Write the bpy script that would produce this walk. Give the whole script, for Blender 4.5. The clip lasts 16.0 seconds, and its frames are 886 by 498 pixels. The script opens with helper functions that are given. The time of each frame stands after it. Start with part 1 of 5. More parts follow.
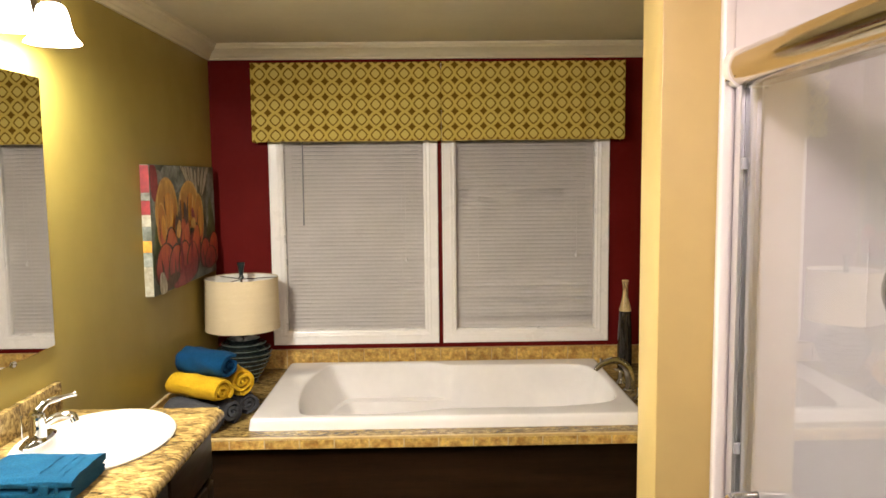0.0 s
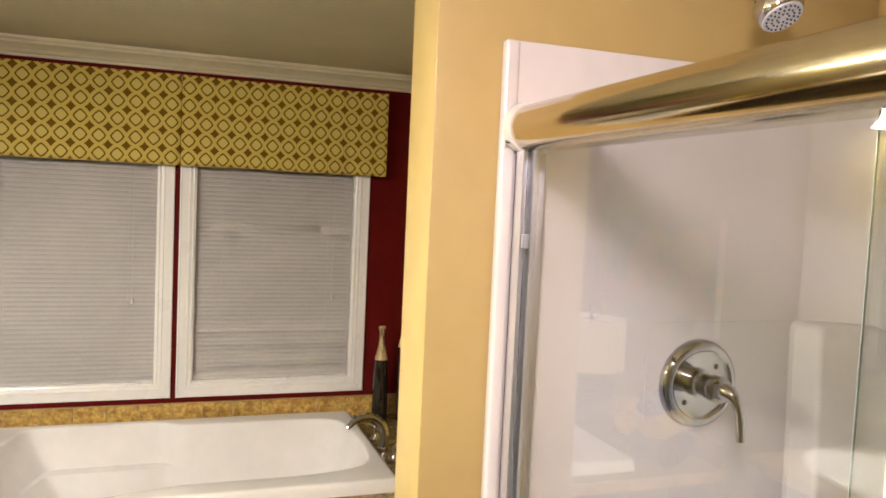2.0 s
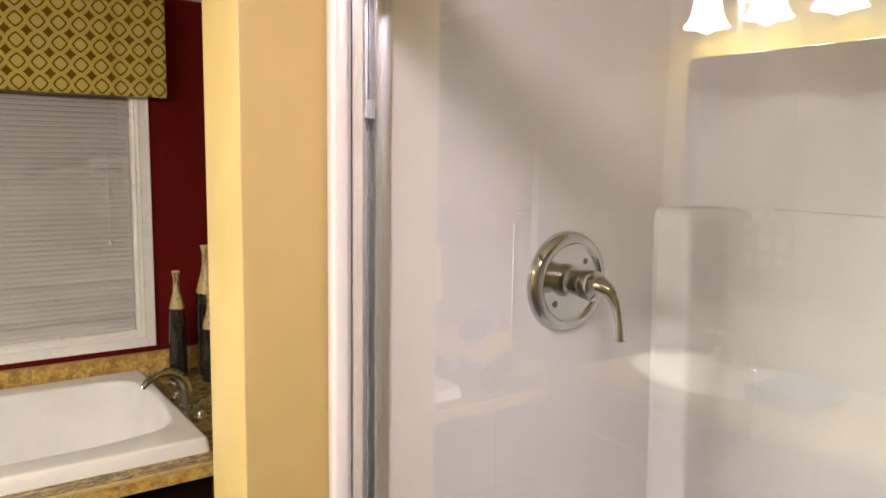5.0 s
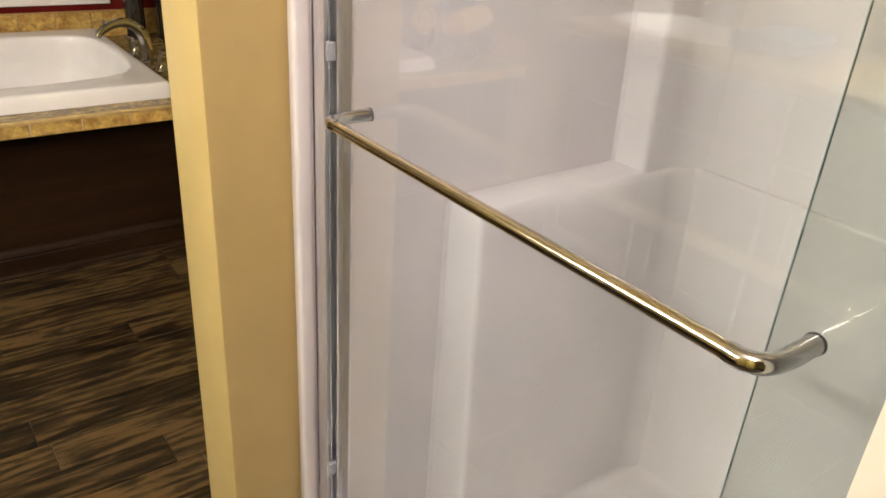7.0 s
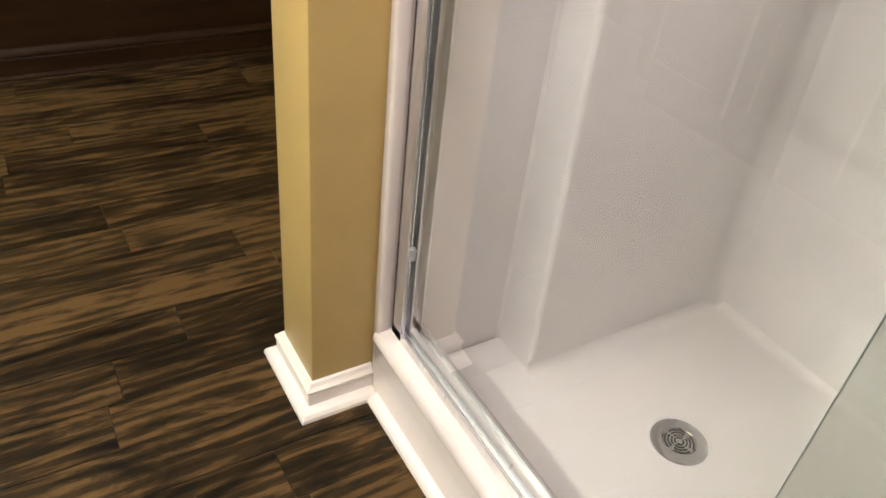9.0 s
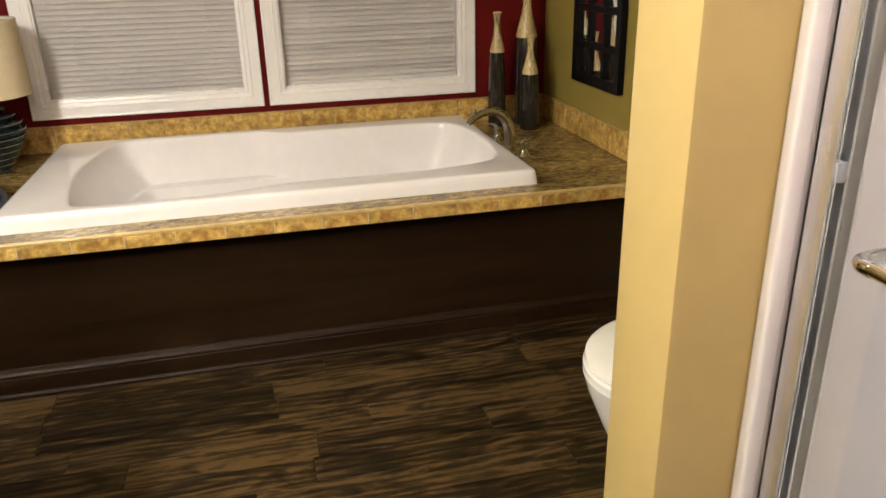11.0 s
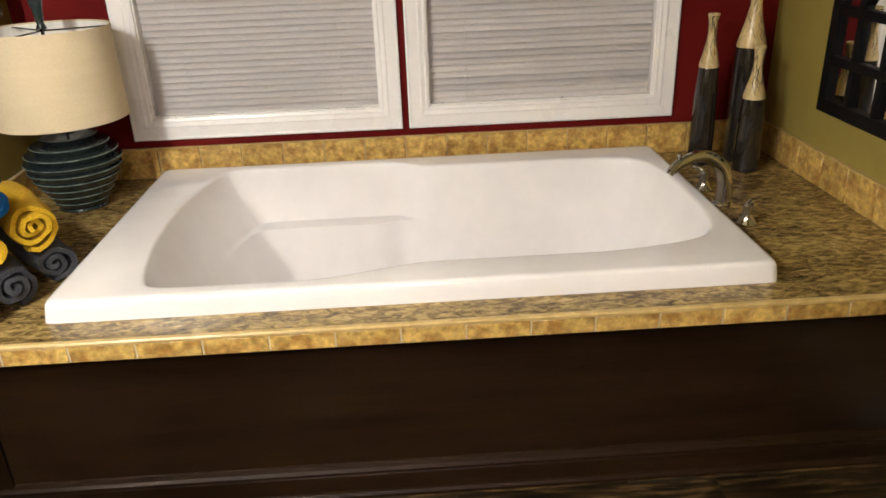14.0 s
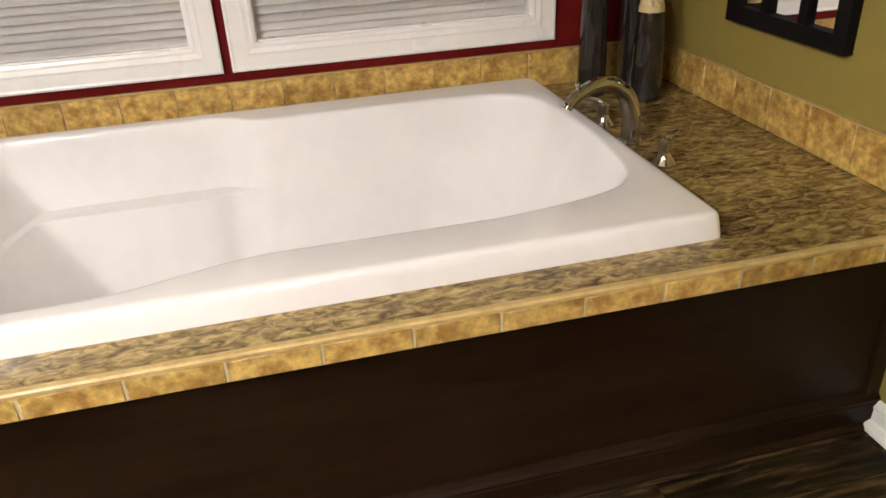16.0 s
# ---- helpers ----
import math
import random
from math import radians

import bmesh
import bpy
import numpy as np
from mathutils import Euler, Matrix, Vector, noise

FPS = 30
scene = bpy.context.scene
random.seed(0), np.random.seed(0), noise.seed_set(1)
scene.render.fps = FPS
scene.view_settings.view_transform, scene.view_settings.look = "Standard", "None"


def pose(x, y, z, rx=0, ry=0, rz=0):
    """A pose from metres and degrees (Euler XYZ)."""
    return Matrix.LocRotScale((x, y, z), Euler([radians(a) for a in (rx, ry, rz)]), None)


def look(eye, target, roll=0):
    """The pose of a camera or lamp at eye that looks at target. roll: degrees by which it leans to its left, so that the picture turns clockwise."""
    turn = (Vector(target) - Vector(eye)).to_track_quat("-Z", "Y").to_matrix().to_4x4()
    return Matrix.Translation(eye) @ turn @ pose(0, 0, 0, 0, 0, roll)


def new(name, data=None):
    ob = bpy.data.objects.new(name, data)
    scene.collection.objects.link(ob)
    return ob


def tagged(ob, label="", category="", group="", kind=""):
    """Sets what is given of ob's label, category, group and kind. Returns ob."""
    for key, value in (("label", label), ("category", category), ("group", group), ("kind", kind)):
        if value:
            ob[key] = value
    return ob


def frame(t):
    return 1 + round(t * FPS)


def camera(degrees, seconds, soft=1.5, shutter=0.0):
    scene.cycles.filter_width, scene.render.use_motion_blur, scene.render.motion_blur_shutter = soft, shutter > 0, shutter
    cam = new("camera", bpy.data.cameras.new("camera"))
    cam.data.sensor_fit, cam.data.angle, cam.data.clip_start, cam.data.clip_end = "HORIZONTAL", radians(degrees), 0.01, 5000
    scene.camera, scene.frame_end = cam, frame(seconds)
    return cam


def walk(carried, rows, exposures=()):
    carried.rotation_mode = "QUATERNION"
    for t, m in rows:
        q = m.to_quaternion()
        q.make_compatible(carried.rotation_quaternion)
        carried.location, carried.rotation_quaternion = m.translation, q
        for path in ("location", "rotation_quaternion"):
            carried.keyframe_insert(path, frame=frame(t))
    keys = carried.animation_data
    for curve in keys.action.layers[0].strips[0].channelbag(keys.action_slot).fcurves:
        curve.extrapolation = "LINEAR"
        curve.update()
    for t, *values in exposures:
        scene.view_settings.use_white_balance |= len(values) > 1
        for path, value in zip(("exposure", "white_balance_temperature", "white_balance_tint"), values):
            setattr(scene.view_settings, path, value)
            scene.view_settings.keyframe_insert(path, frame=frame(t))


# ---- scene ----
cam = camera(61.2, 16.0, soft=1.6)
PATH = [
    (0, (0.047, -0.033, 1.462), (0.084, 1.957, 1.271), -0.6),
    (0.5, (0.053, -0.002, 1.48), (0.223, 1.985, 1.326), 0.6),
    (1, (0.079, 0.066, 1.495), (0.393, 2.036, 1.364), 1.8),
    (1.5, (0.114, 0.159, 1.519), (0.589, 2.097, 1.389), 2.5),
    (2, (0.126, 0.284, 1.534), (0.786, 2.168, 1.41), 2.6),
    (2.5, (0.115, 0.387, 1.555), (0.966, 2.196, 1.479), 2.7),
    (3, (0.112, 0.445, 1.573), (1.104, 2.182, 1.569), 3.0),
    (3.2, (0.136, 0.479, 1.578), (1.156, 2.198, 1.591), 3.0),
    (5.3, (0.187, 0.535, 1.397), (1.333, 2.14, 1.062), 0.9),
    (5.5, (0.192, 0.535, 1.376), (1.335, 2.127, 0.977), 0.9),
    (6, (0.197, 0.537, 1.308), (1.336, 2.081, 0.745), 1.7),
    (6.5, (0.202, 0.543, 1.227), (1.323, 2.028, 0.494), 2.7),
    (7, (0.19, 0.521, 1.147), (1.288, 1.934, 0.254), 4.0),
    (7.5, (0.198, 0.532, 1.072), (1.256, 1.865, 0.022), 5.7),
    (8, (0.198, 0.537, 1.003), (1.209, 1.809, -0.163), 6.8),
    (8.5, (0.18, 0.548, 0.966), (1.145, 1.809, -0.25), 7.7),
    (9, (0.165, 0.565, 0.976), (1.065, 1.896, -0.215), 6.8),
    (9.5, (0.144, 0.596, 1.017), (0.952, 2.06, -0.081), 4.5),
    (10, (0.103, 0.618, 1.082), (0.8, 2.232, 0.13), 1.4),
    (10.2, (0.091, 0.631, 1.1), (0.738, 2.299, 0.213), 0.5),
    (12.3, (0.058, 0.942, 1.27), (0.164, 2.818, 0.584), -2.4),
    (12.5, (0.077, 0.993, 1.281), (0.141, 2.864, 0.58), -2.4),
    (13, (0.08, 1.13, 1.275), (0.113, 2.986, 0.533), -1.9),
    (13.5, (0.082, 1.275, 1.268), (0.133, 3.113, 0.481), -1.7),
    (14, (0.114, 1.426, 1.23), (0.187, 3.251, 0.416), -2.2),
    (14.5, (0.15, 1.568, 1.189), (0.262, 3.369, 0.326), -2.8),
    (15, (0.168, 1.684, 1.133), (0.363, 3.455, 0.224), -2.9),
    (15.5, (0.172, 1.785, 1.101), (0.483, 3.521, 0.157), -2.7),
    (16, (0.186, 1.861, 1.078), (0.582, 3.58, 0.134), -2.8),
]
walk(cam, [(t, look(eye, target, roll)) for t, eye, target, roll in PATH],
     exposures=[(0, -0.02, 6500, 10), (1.5, -0.08, 6450, 10), (2.5, -0.02, 6250, 10), (3.2, 0.0, 6150, 10), (5.5, -0.15, 6300, 11), (8.5, -0.06, 6300, 10), (10.2, -0.10, 6450, 10), (12.3, -0.06, 6250, 10), (16, 0.05, 5900, 12)])

# ---- light: night outside, two rows of vanity bulbs (the second assumed) and one unseen ceiling light indoors ----
world = bpy.data.worlds.new("night")
world.use_nodes = True
scene.world = world
world.node_tree.nodes["Background"].inputs["Color"].default_value = (0.02, 0.025, 0.04, 1)
world.node_tree.nodes["Background"].inputs["Strength"].default_value = 0.2
scene.view_settings.exposure = 0.0

# The second row is assumed, out of view; it lights the shower side.
VANITY_SHADES_Y = ((1.99, 1.79, 1.59), (1.15, 0.95, 0.75))
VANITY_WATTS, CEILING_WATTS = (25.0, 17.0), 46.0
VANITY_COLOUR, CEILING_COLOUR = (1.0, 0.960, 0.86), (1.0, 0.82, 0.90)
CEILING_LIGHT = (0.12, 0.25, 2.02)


def bulb(name, place, watts, radius, colour):
    lamp = bpy.data.lights.new(name, "POINT")
    lamp.energy, lamp.color, lamp.shadow_soft_size = watts, colour, radius
    new(name, lamp).location = place


for row, watts in zip(VANITY_SHADES_Y, VANITY_WATTS):
    for shade_y in row:
        bulb("vanity_bulb", (-0.93, shade_y, 1.828), watts, 0.024, VANITY_COLOUR)
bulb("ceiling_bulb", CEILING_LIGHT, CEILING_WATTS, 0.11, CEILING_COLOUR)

# ---- materials ----


def surface(name, base, rough=0.5, metal=0.0, other=None, scale=6.0, stretch=(1, 1, 1), mix=0.5, fine=60.0, fine_mix=0.08,
            bump=0.0, bump_scale=200.0, rough_var=0.08, coat=0.0, random_value=0.0, spec=0.5, sheen=0.0):
    """A paint-, cloth- or stone-like material: two colours blended by a broad noise, shaded by a fine one, with relief."""
    m = bpy.data.materials.new(name)
    m.use_nodes = True
    t = m.node_tree
    p = t.nodes["Principled BSDF"]

    def node(kind, **values):
        n = t.nodes.new(kind)
        for k, v in values.items():
            n.inputs[k.replace("_", " ")].default_value = v
        return n

    geo = t.nodes.new("ShaderNodeNewGeometry")
    info = t.nodes.new("ShaderNodeObjectInfo")
    shift = node("ShaderNodeVectorMath")
    shift.operation = "MULTIPLY_ADD"
    shift.inputs[1].default_value = stretch
    move = node("ShaderNodeVectorMath")
    move.operation = "SCALE"
    move.inputs[0].default_value = (17, 31, 23)
    t.links.new(info.outputs["Random"], move.inputs["Scale"])
    if random_value:
        t.links.new(move.outputs[0], shift.inputs[2])
    t.links.new(geo.outputs["Position"], shift.inputs[0])
    broad = node("ShaderNodeTexNoise", Scale=scale, Detail=4.0, Roughness=0.6)
    t.links.new(shift.outputs[0], broad.inputs["Vector"])
    small = node("ShaderNodeTexNoise", Scale=fine, Detail=3.0, Roughness=0.6)
    t.links.new(shift.outputs[0], small.inputs["Vector"])
    ramp = t.nodes.new("ShaderNodeValToRGB")
    other = other or tuple(c * 0.88 for c in base)
    ramp.color_ramp.elements[0].position, ramp.color_ramp.elements[1].position = 0.5 - 0.35 * (1.1 - mix), 0.5 + 0.35 * (1.1 - mix)
    ramp.color_ramp.elements[0].color, ramp.color_ramp.elements[1].color = (*base, 1), (*other, 1)
    t.links.new(broad.outputs[0], ramp.inputs[0])
    value = node("ShaderNodeMapRange")
    value.inputs[1].default_value, value.inputs[2].default_value = 0.3, 0.7
    value.inputs[3].default_value, value.inputs[4].default_value = 1 - fine_mix, 1 + fine_mix
    t.links.new(small.outputs[0], value.inputs[0])
    hsv = node("ShaderNodeHueSaturation")
    t.links.new(ramp.outputs[0], hsv.inputs["Color"])
    if random_value:
        lift = node("ShaderNodeMapRange")
        lift.inputs[3].default_value, lift.inputs[4].default_value = 1 - random_value, 1 + random_value
        t.links.new(info.outputs["Random"], lift.inputs[0])
        both = node("ShaderNodeMath")
        both.operation = "MULTIPLY"
        t.links.new(lift.outputs[0], both.inputs[0])
        t.links.new(value.outputs[0], both.inputs[1])
        t.links.new(both.outputs[0], hsv.inputs["Value"])
    else:
        t.links.new(value.outputs[0], hsv.inputs["Value"])
    t.links.new(hsv.outputs[0], p.inputs["Base Color"])
    r = node("ShaderNodeMapRange")
    r.inputs[1].default_value, r.inputs[2].default_value = 0.3, 0.7
    r.inputs[3].default_value, r.inputs[4].default_value = max(0.01, rough - rough_var), min(1, rough + rough_var)
    t.links.new(broad.outputs[0], r.inputs[0])
    t.links.new(r.outputs[0], p.inputs["Roughness"])
    p.inputs["Metallic"].default_value = metal
    p.inputs["Coat Weight"].default_value = coat
    p.inputs["Specular IOR Level"].default_value = spec
    p.inputs["Sheen Weight"].default_value = sheen
    if bump:
        relief = node("ShaderNodeTexNoise", Scale=bump_scale, Detail=2.0)
        t.links.new(shift.outputs[0], relief.inputs["Vector"])
        b = node("ShaderNodeBump", Strength=bump, Distance=0.002)
        t.links.new(relief.outputs[0], b.inputs["Height"])
        t.links.new(b.outputs[0], p.inputs["Normal"])
    return m


def plank_wood(name):
    """Dark printed oak: long streaks and figure along x, each plank with its own tone."""
    m = bpy.data.materials.new(name)
    m.use_nodes = True
    t = m.node_tree
    p = t.nodes["Principled BSDF"]
    geo, info = t.nodes.new("ShaderNodeNewGeometry"), t.nodes.new("ShaderNodeObjectInfo")
    offset = t.nodes.new("ShaderNodeVectorMath")
    offset.operation = "SCALE"
    offset.inputs[0].default_value = (19, 37, 11)
    t.links.new(info.outputs["Random"], offset.inputs["Scale"])

    def streaks(stretch, scale, detail, distortion):
        v = t.nodes.new("ShaderNodeVectorMath")
        v.operation = "MULTIPLY_ADD"
        v.inputs[1].default_value = stretch
        t.links.new(geo.outputs["Position"], v.inputs[0])
        t.links.new(offset.outputs[0], v.inputs[2])
        n = t.nodes.new("ShaderNodeTexNoise")
        n.inputs["Scale"].default_value, n.inputs["Detail"].default_value = scale, detail
        n.inputs["Distortion"].default_value, n.inputs["Roughness"].default_value = distortion, 0.62
        t.links.new(v.outputs[0], n.inputs["Vector"])
        return n

    broad = streaks((1.9, 7.0, 1), 1.9, 9.0, 2.0)
    grain = streaks((6, 120, 1), 1.6, 4.0, 0.9)
    ripple = t.nodes.new("ShaderNodeTexWave")
    ripple.bands_direction = "Y"
    for key, value in (("Scale", 7.5), ("Distortion", 9.0), ("Detail", 4.0), ("Detail Scale", 1.3), ("Detail Roughness", 0.6)):
        ripple.inputs[key].default_value = value
    along = t.nodes.new("ShaderNodeVectorMath")
    along.operation = "MULTIPLY_ADD"
    along.inputs[1].default_value = (0.30, 1.6, 1)
    t.links.new(geo.outputs["Position"], along.inputs[0])
    t.links.new(offset.outputs[0], along.inputs[2])
    t.links.new(along.outputs[0], ripple.inputs["Vector"])
    figure = t.nodes.new("ShaderNodeMath")
    figure.operation = "MULTIPLY_ADD"
    figure.inputs[1].default_value = 0.16
    t.links.new(ripple.outputs["Fac"], figure.inputs[0])
    t.links.new(broad.outputs[0], figure.inputs[2])
    total = t.nodes.new("ShaderNodeMath")
    total.operation = "MULTIPLY_ADD"
    total.inputs[1].default_value = 0.36
    t.links.new(grain.outputs[0], total.inputs[0])
    t.links.new(figure.outputs[0], total.inputs[2])
    tone = t.nodes.new("ShaderNodeMath")
    tone.operation = "MULTIPLY_ADD"
    tone.inputs[1].default_value = 0.23
    t.links.new(info.outputs["Random"], tone.inputs[0])
    t.links.new(total.outputs[0], tone.inputs[2])
    ramp = t.nodes.new("ShaderNodeValToRGB")
    e = ramp.color_ramp.elements
    e[0].position, e[0].color = 0.64, (0.0036, 0.0022, 0.0010, 1)
    e[1].position, e[1].color = 1.0, (0.084, 0.050, 0.0185, 1)
    e.new(0.735).color = (0.0092, 0.0054, 0.0020, 1)
    e.new(0.86).color = (0.0235, 0.0140, 0.0056, 1)
    t.links.new(tone.outputs[0], ramp.inputs[0])
    t.links.new(ramp.outputs[0], p.inputs["Base Color"])
    p.inputs["Roughness"].default_value = 0.47
    p.inputs["Specular IOR Level"].default_value = 0.16
    b = t.nodes.new("ShaderNodeBump")
    b.inputs["Strength"].default_value, b.inputs["Distance"].default_value = 0.25, 0.001
    t.links.new(grain.outputs[0], b.inputs["Height"])
    t.links.new(b.outputs[0], p.inputs["Normal"])
    return m


def granite_laminate(name):
    """Brown, tan and cream flecks of stone-look laminate."""
    m = bpy.data.materials.new(name)
    m.use_nodes = True
    t = m.node_tree
    p = t.nodes["Principled BSDF"]
    geo = t.nodes.new("ShaderNodeNewGeometry")
    v = t.nodes.new("ShaderNodeVectorMath")
    v.operation = "MULTIPLY"
    v.inputs[1].default_value = (0.62, 1.35, 1)
    t.links.new(geo.outputs["Position"], v.inputs[0])
    flecks = t.nodes.new("ShaderNodeTexNoise")
    flecks.inputs["Scale"].default_value, flecks.inputs["Detail"].default_value, flecks.inputs["Distortion"].default_value = 52, 8, 0.9
    flecks.inputs["Roughness"].default_value = 0.66
    cloud = t.nodes.new("ShaderNodeTexNoise")
    cloud.inputs["Scale"].default_value, cloud.inputs["Detail"].default_value = 6, 3
    for n in (flecks, cloud):
        t.links.new(v.outputs[0], n.inputs["Vector"])
    s = t.nodes.new("ShaderNodeMath")
    s.operation = "MULTIPLY_ADD"
    s.inputs[1].default_value = 0.3
    t.links.new(cloud.outputs[0], s.inputs[0])
    t.links.new(flecks.outputs[0], s.inputs[2])
    ramp = t.nodes.new("ShaderNodeValToRGB")
    e = ramp.color_ramp.elements
    e[0].position, e[0].color = 0.44, (0.040, 0.025, 0.009, 1)
    e[1].position, e[1].color = 0.90, (0.62, 0.47, 0.20, 1)
    for at, c in ((0.53, (0.095, 0.059, 0.019, 1)), (0.62, (0.20, 0.132, 0.044, 1)), (0.74, (0.39, 0.270, 0.096, 1))):
        e.new(at).color = c
    t.links.new(s.outputs[0], ramp.inputs[0])
    t.links.new(ramp.outputs[0], p.inputs["Base Color"])
    p.inputs["Roughness"].default_value = 0.27
    return m


def lattice_fabric(name):
    """Woven cotton printed with rounded rings on a square lattice and small diamonds between them."""
    m = bpy.data.materials.new(name)
    m.use_nodes = True
    t = m.node_tree
    p = t.nodes["Principled BSDF"]

    def math_(op, a, b=None, c=None):
        n = t.nodes.new("ShaderNodeMath")
        n.operation = op
        for i, x in enumerate((a, b, c)):
            if x is None:
                continue
            if isinstance(x, (int, float)):
                n.inputs[i].default_value = x
            else:
                t.links.new(x, n.inputs[i])
        return n.outputs[0]

    uv = t.nodes.new("ShaderNodeUVMap")
    uv.uv_map = "cloth"
    sep = t.nodes.new("ShaderNodeSeparateXYZ")
    t.links.new(uv.outputs[0], sep.inputs[0])
    u = math_("SUBTRACT", math_("FRACT", math_("MULTIPLY", sep.outputs[0], 1 / 0.0708)), 0.5)
    w = math_("SUBTRACT", math_("FRACT", math_("MULTIPLY", sep.outputs[1], 1 / 0.0745)), 0.5)
    au, aw = math_("ABSOLUTE", u), math_("ABSOLUTE", w)
    ring = math_("POWER", math_("ADD", math_("POWER", au, 1.25), math_("POWER", aw, 1.25)), 1 / 1.25)
    in_ring = math_("MULTIPLY", math_("GREATER_THAN", ring, 0.30), math_("LESS_THAN", ring, 0.40))
    corner = math_("ADD", math_("POWER", math_("SUBTRACT", 0.5, au), 0.8), math_("POWER", math_("SUBTRACT", 0.5, aw), 0.8))
    in_diamond = math_("LESS_THAN", corner, 0.385)
    inner = math_("LESS_THAN", ring, 0.30)
    dark = math_("MAXIMUM", in_ring, in_diamond)
    mix1 = t.nodes.new("ShaderNodeMix")
    mix1.data_type = "RGBA"
    mix1.inputs["A"].default_value, mix1.inputs["B"].default_value = (0.52, 0.395, 0.090, 1), (0.53, 0.42, 0.115, 1)
    t.links.new(inner, mix1.inputs["Factor"])
    mix2 = t.nodes.new("ShaderNodeMix")
    mix2.data_type = "RGBA"
    mix2.inputs["B"].default_value = (0.14, 0.077, 0.005, 1)
    t.links.new(dark, mix2.inputs["Factor"])
    t.links.new(mix1.outputs["Result"], mix2.inputs["A"])
    weave = t.nodes.new("ShaderNodeTexNoise")
    weave.inputs["Scale"].default_value = 500
    geo = t.nodes.new("ShaderNodeNewGeometry")
    t.links.new(geo.outputs["Position"], weave.inputs["Vector"])
    b = t.nodes.new("ShaderNodeBump")
    b.inputs["Strength"].default_value, b.inputs["Distance"].default_value = 0.3, 0.001
    t.links.new(weave.outputs[0], b.inputs["Height"])
    t.links.new(b.outputs[0], p.inputs["Normal"])
    t.links.new(mix2.outputs["Result"], p.inputs["Base Color"])
    p.inputs["Roughness"].default_value = 0.9
    p.inputs["Specular IOR Level"].default_value = 0.2
    return m


def clear_glass(name, tint, ior=1.5):
    m = bpy.data.materials.new(name)
    m.use_nodes = True
    p = m.node_tree.nodes["Principled BSDF"]
    p.inputs["Base Color"].default_value = (*tint, 1)
    p.inputs["Roughness"].default_value = 0.0
    p.inputs["Transmission Weight"].default_value = 1.0
    p.inputs["IOR"].default_value = ior
    return m


def graded_petals(name, low, high):
    """Brushed oil paint that runs from crimson at the foot of a flower through orange to ochre at its top."""
    m = bpy.data.materials.new(name)
    m.use_nodes = True
    t = m.node_tree
    p = t.nodes["Principled BSDF"]
    geo, sep = t.nodes.new("ShaderNodeNewGeometry"), t.nodes.new("ShaderNodeSeparateXYZ")
    t.links.new(geo.outputs["Position"], sep.inputs[0])
    brush = t.nodes.new("ShaderNodeVectorMath")
    brush.operation = "MULTIPLY"
    brush.inputs[1].default_value = (1, 3.2, 1)
    t.links.new(geo.outputs["Position"], brush.inputs[0])
    n = t.nodes.new("ShaderNodeTexNoise")
    n.inputs["Scale"].default_value, n.inputs["Detail"].default_value, n.inputs["Distortion"].default_value = 13, 5, 0.8
    t.links.new(brush.outputs[0], n.inputs["Vector"])
    rise = t.nodes.new("ShaderNodeMapRange")
    rise.inputs[1].default_value, rise.inputs[2].default_value, rise.inputs[3].default_value, rise.inputs[4].default_value = low, high, -0.25, 0.75
    t.links.new(sep.outputs[2], rise.inputs[0])
    total = t.nodes.new("ShaderNodeMath")
    total.operation = "MULTIPLY_ADD"
    total.inputs[1].default_value = 0.5
    t.links.new(n.outputs[0], total.inputs[0])
    t.links.new(rise.outputs[0], total.inputs[2])
    ramp = t.nodes.new("ShaderNodeValToRGB")
    e = ramp.color_ramp.elements
    e[0].position, e[0].color = 0.08, (0.13, 0.010, 0.010, 1)
    e[1].position, e[1].color = 0.95, (0.62, 0.36, 0.06, 1)
    e.new(0.25).color = (0.34, 0.030, 0.012, 1)
    e.new(0.42).color = (0.50, 0.095, 0.016, 1)
    e.new(0.60).color = (0.43, 0.16, 0.016, 1)
    e.new(0.76).color = (0.36, 0.18, 0.017, 1)
    t.links.new(total.outputs[0], ramp.inputs[0])
    t.links.new(ramp.outputs[0], p.inputs["Base Color"])
    p.inputs["Roughness"].default_value = 0.5
    return m


def glowing(name, colour, strength):
    m = bpy.data.materials.new(name)
    m.use_nodes = True
    p = m.node_tree.nodes["Principled BSDF"]
    p.inputs["Base Color"].default_value = (0.85, 0.83, 0.78, 1)
    p.inputs["Emission Color"].default_value = (*colour, 1)
    p.inputs["Emission Strength"].default_value = strength
    return m


# TAN is paler than OLIVE, so the shower-side walls come out brighter.
TAN = surface("tan_wall_colour", (0.47, 0.352, 0.140), 0.40, other=(0.445, 0.330, 0.128), scale=2.2, fine=14, fine_mix=0.025, bump=0.06, bump_scale=260, spec=0.4)
OLIVE = surface("olive_wall_paint", (0.296, 0.225, 0.055), 0.45, other=(0.275, 0.207, 0.050), scale=2.2, fine=14, fine_mix=0.025, bump=0.06, bump_scale=260, spec=0.22)
RED = surface("deep_red_wall_paint", (0.118, 0.0068, 0.0062), 0.6, other=(0.098, 0.0052, 0.004), scale=2.5, fine=14, fine_mix=0.03, bump=0.06, bump_scale=260, spec=0.06)
CEILING = surface("ceiling_paint", (0.64, 0.58, 0.40), 0.8, scale=1.5, fine=30, fine_mix=0.02, bump=0.08, bump_scale=150)
TRIM = surface("white_trim_paint", (0.85, 0.82, 0.785), 0.30, other=(0.81, 0.78, 0.745), scale=5, fine=40, fine_mix=0.02, bump=0.02, bump_scale=120)
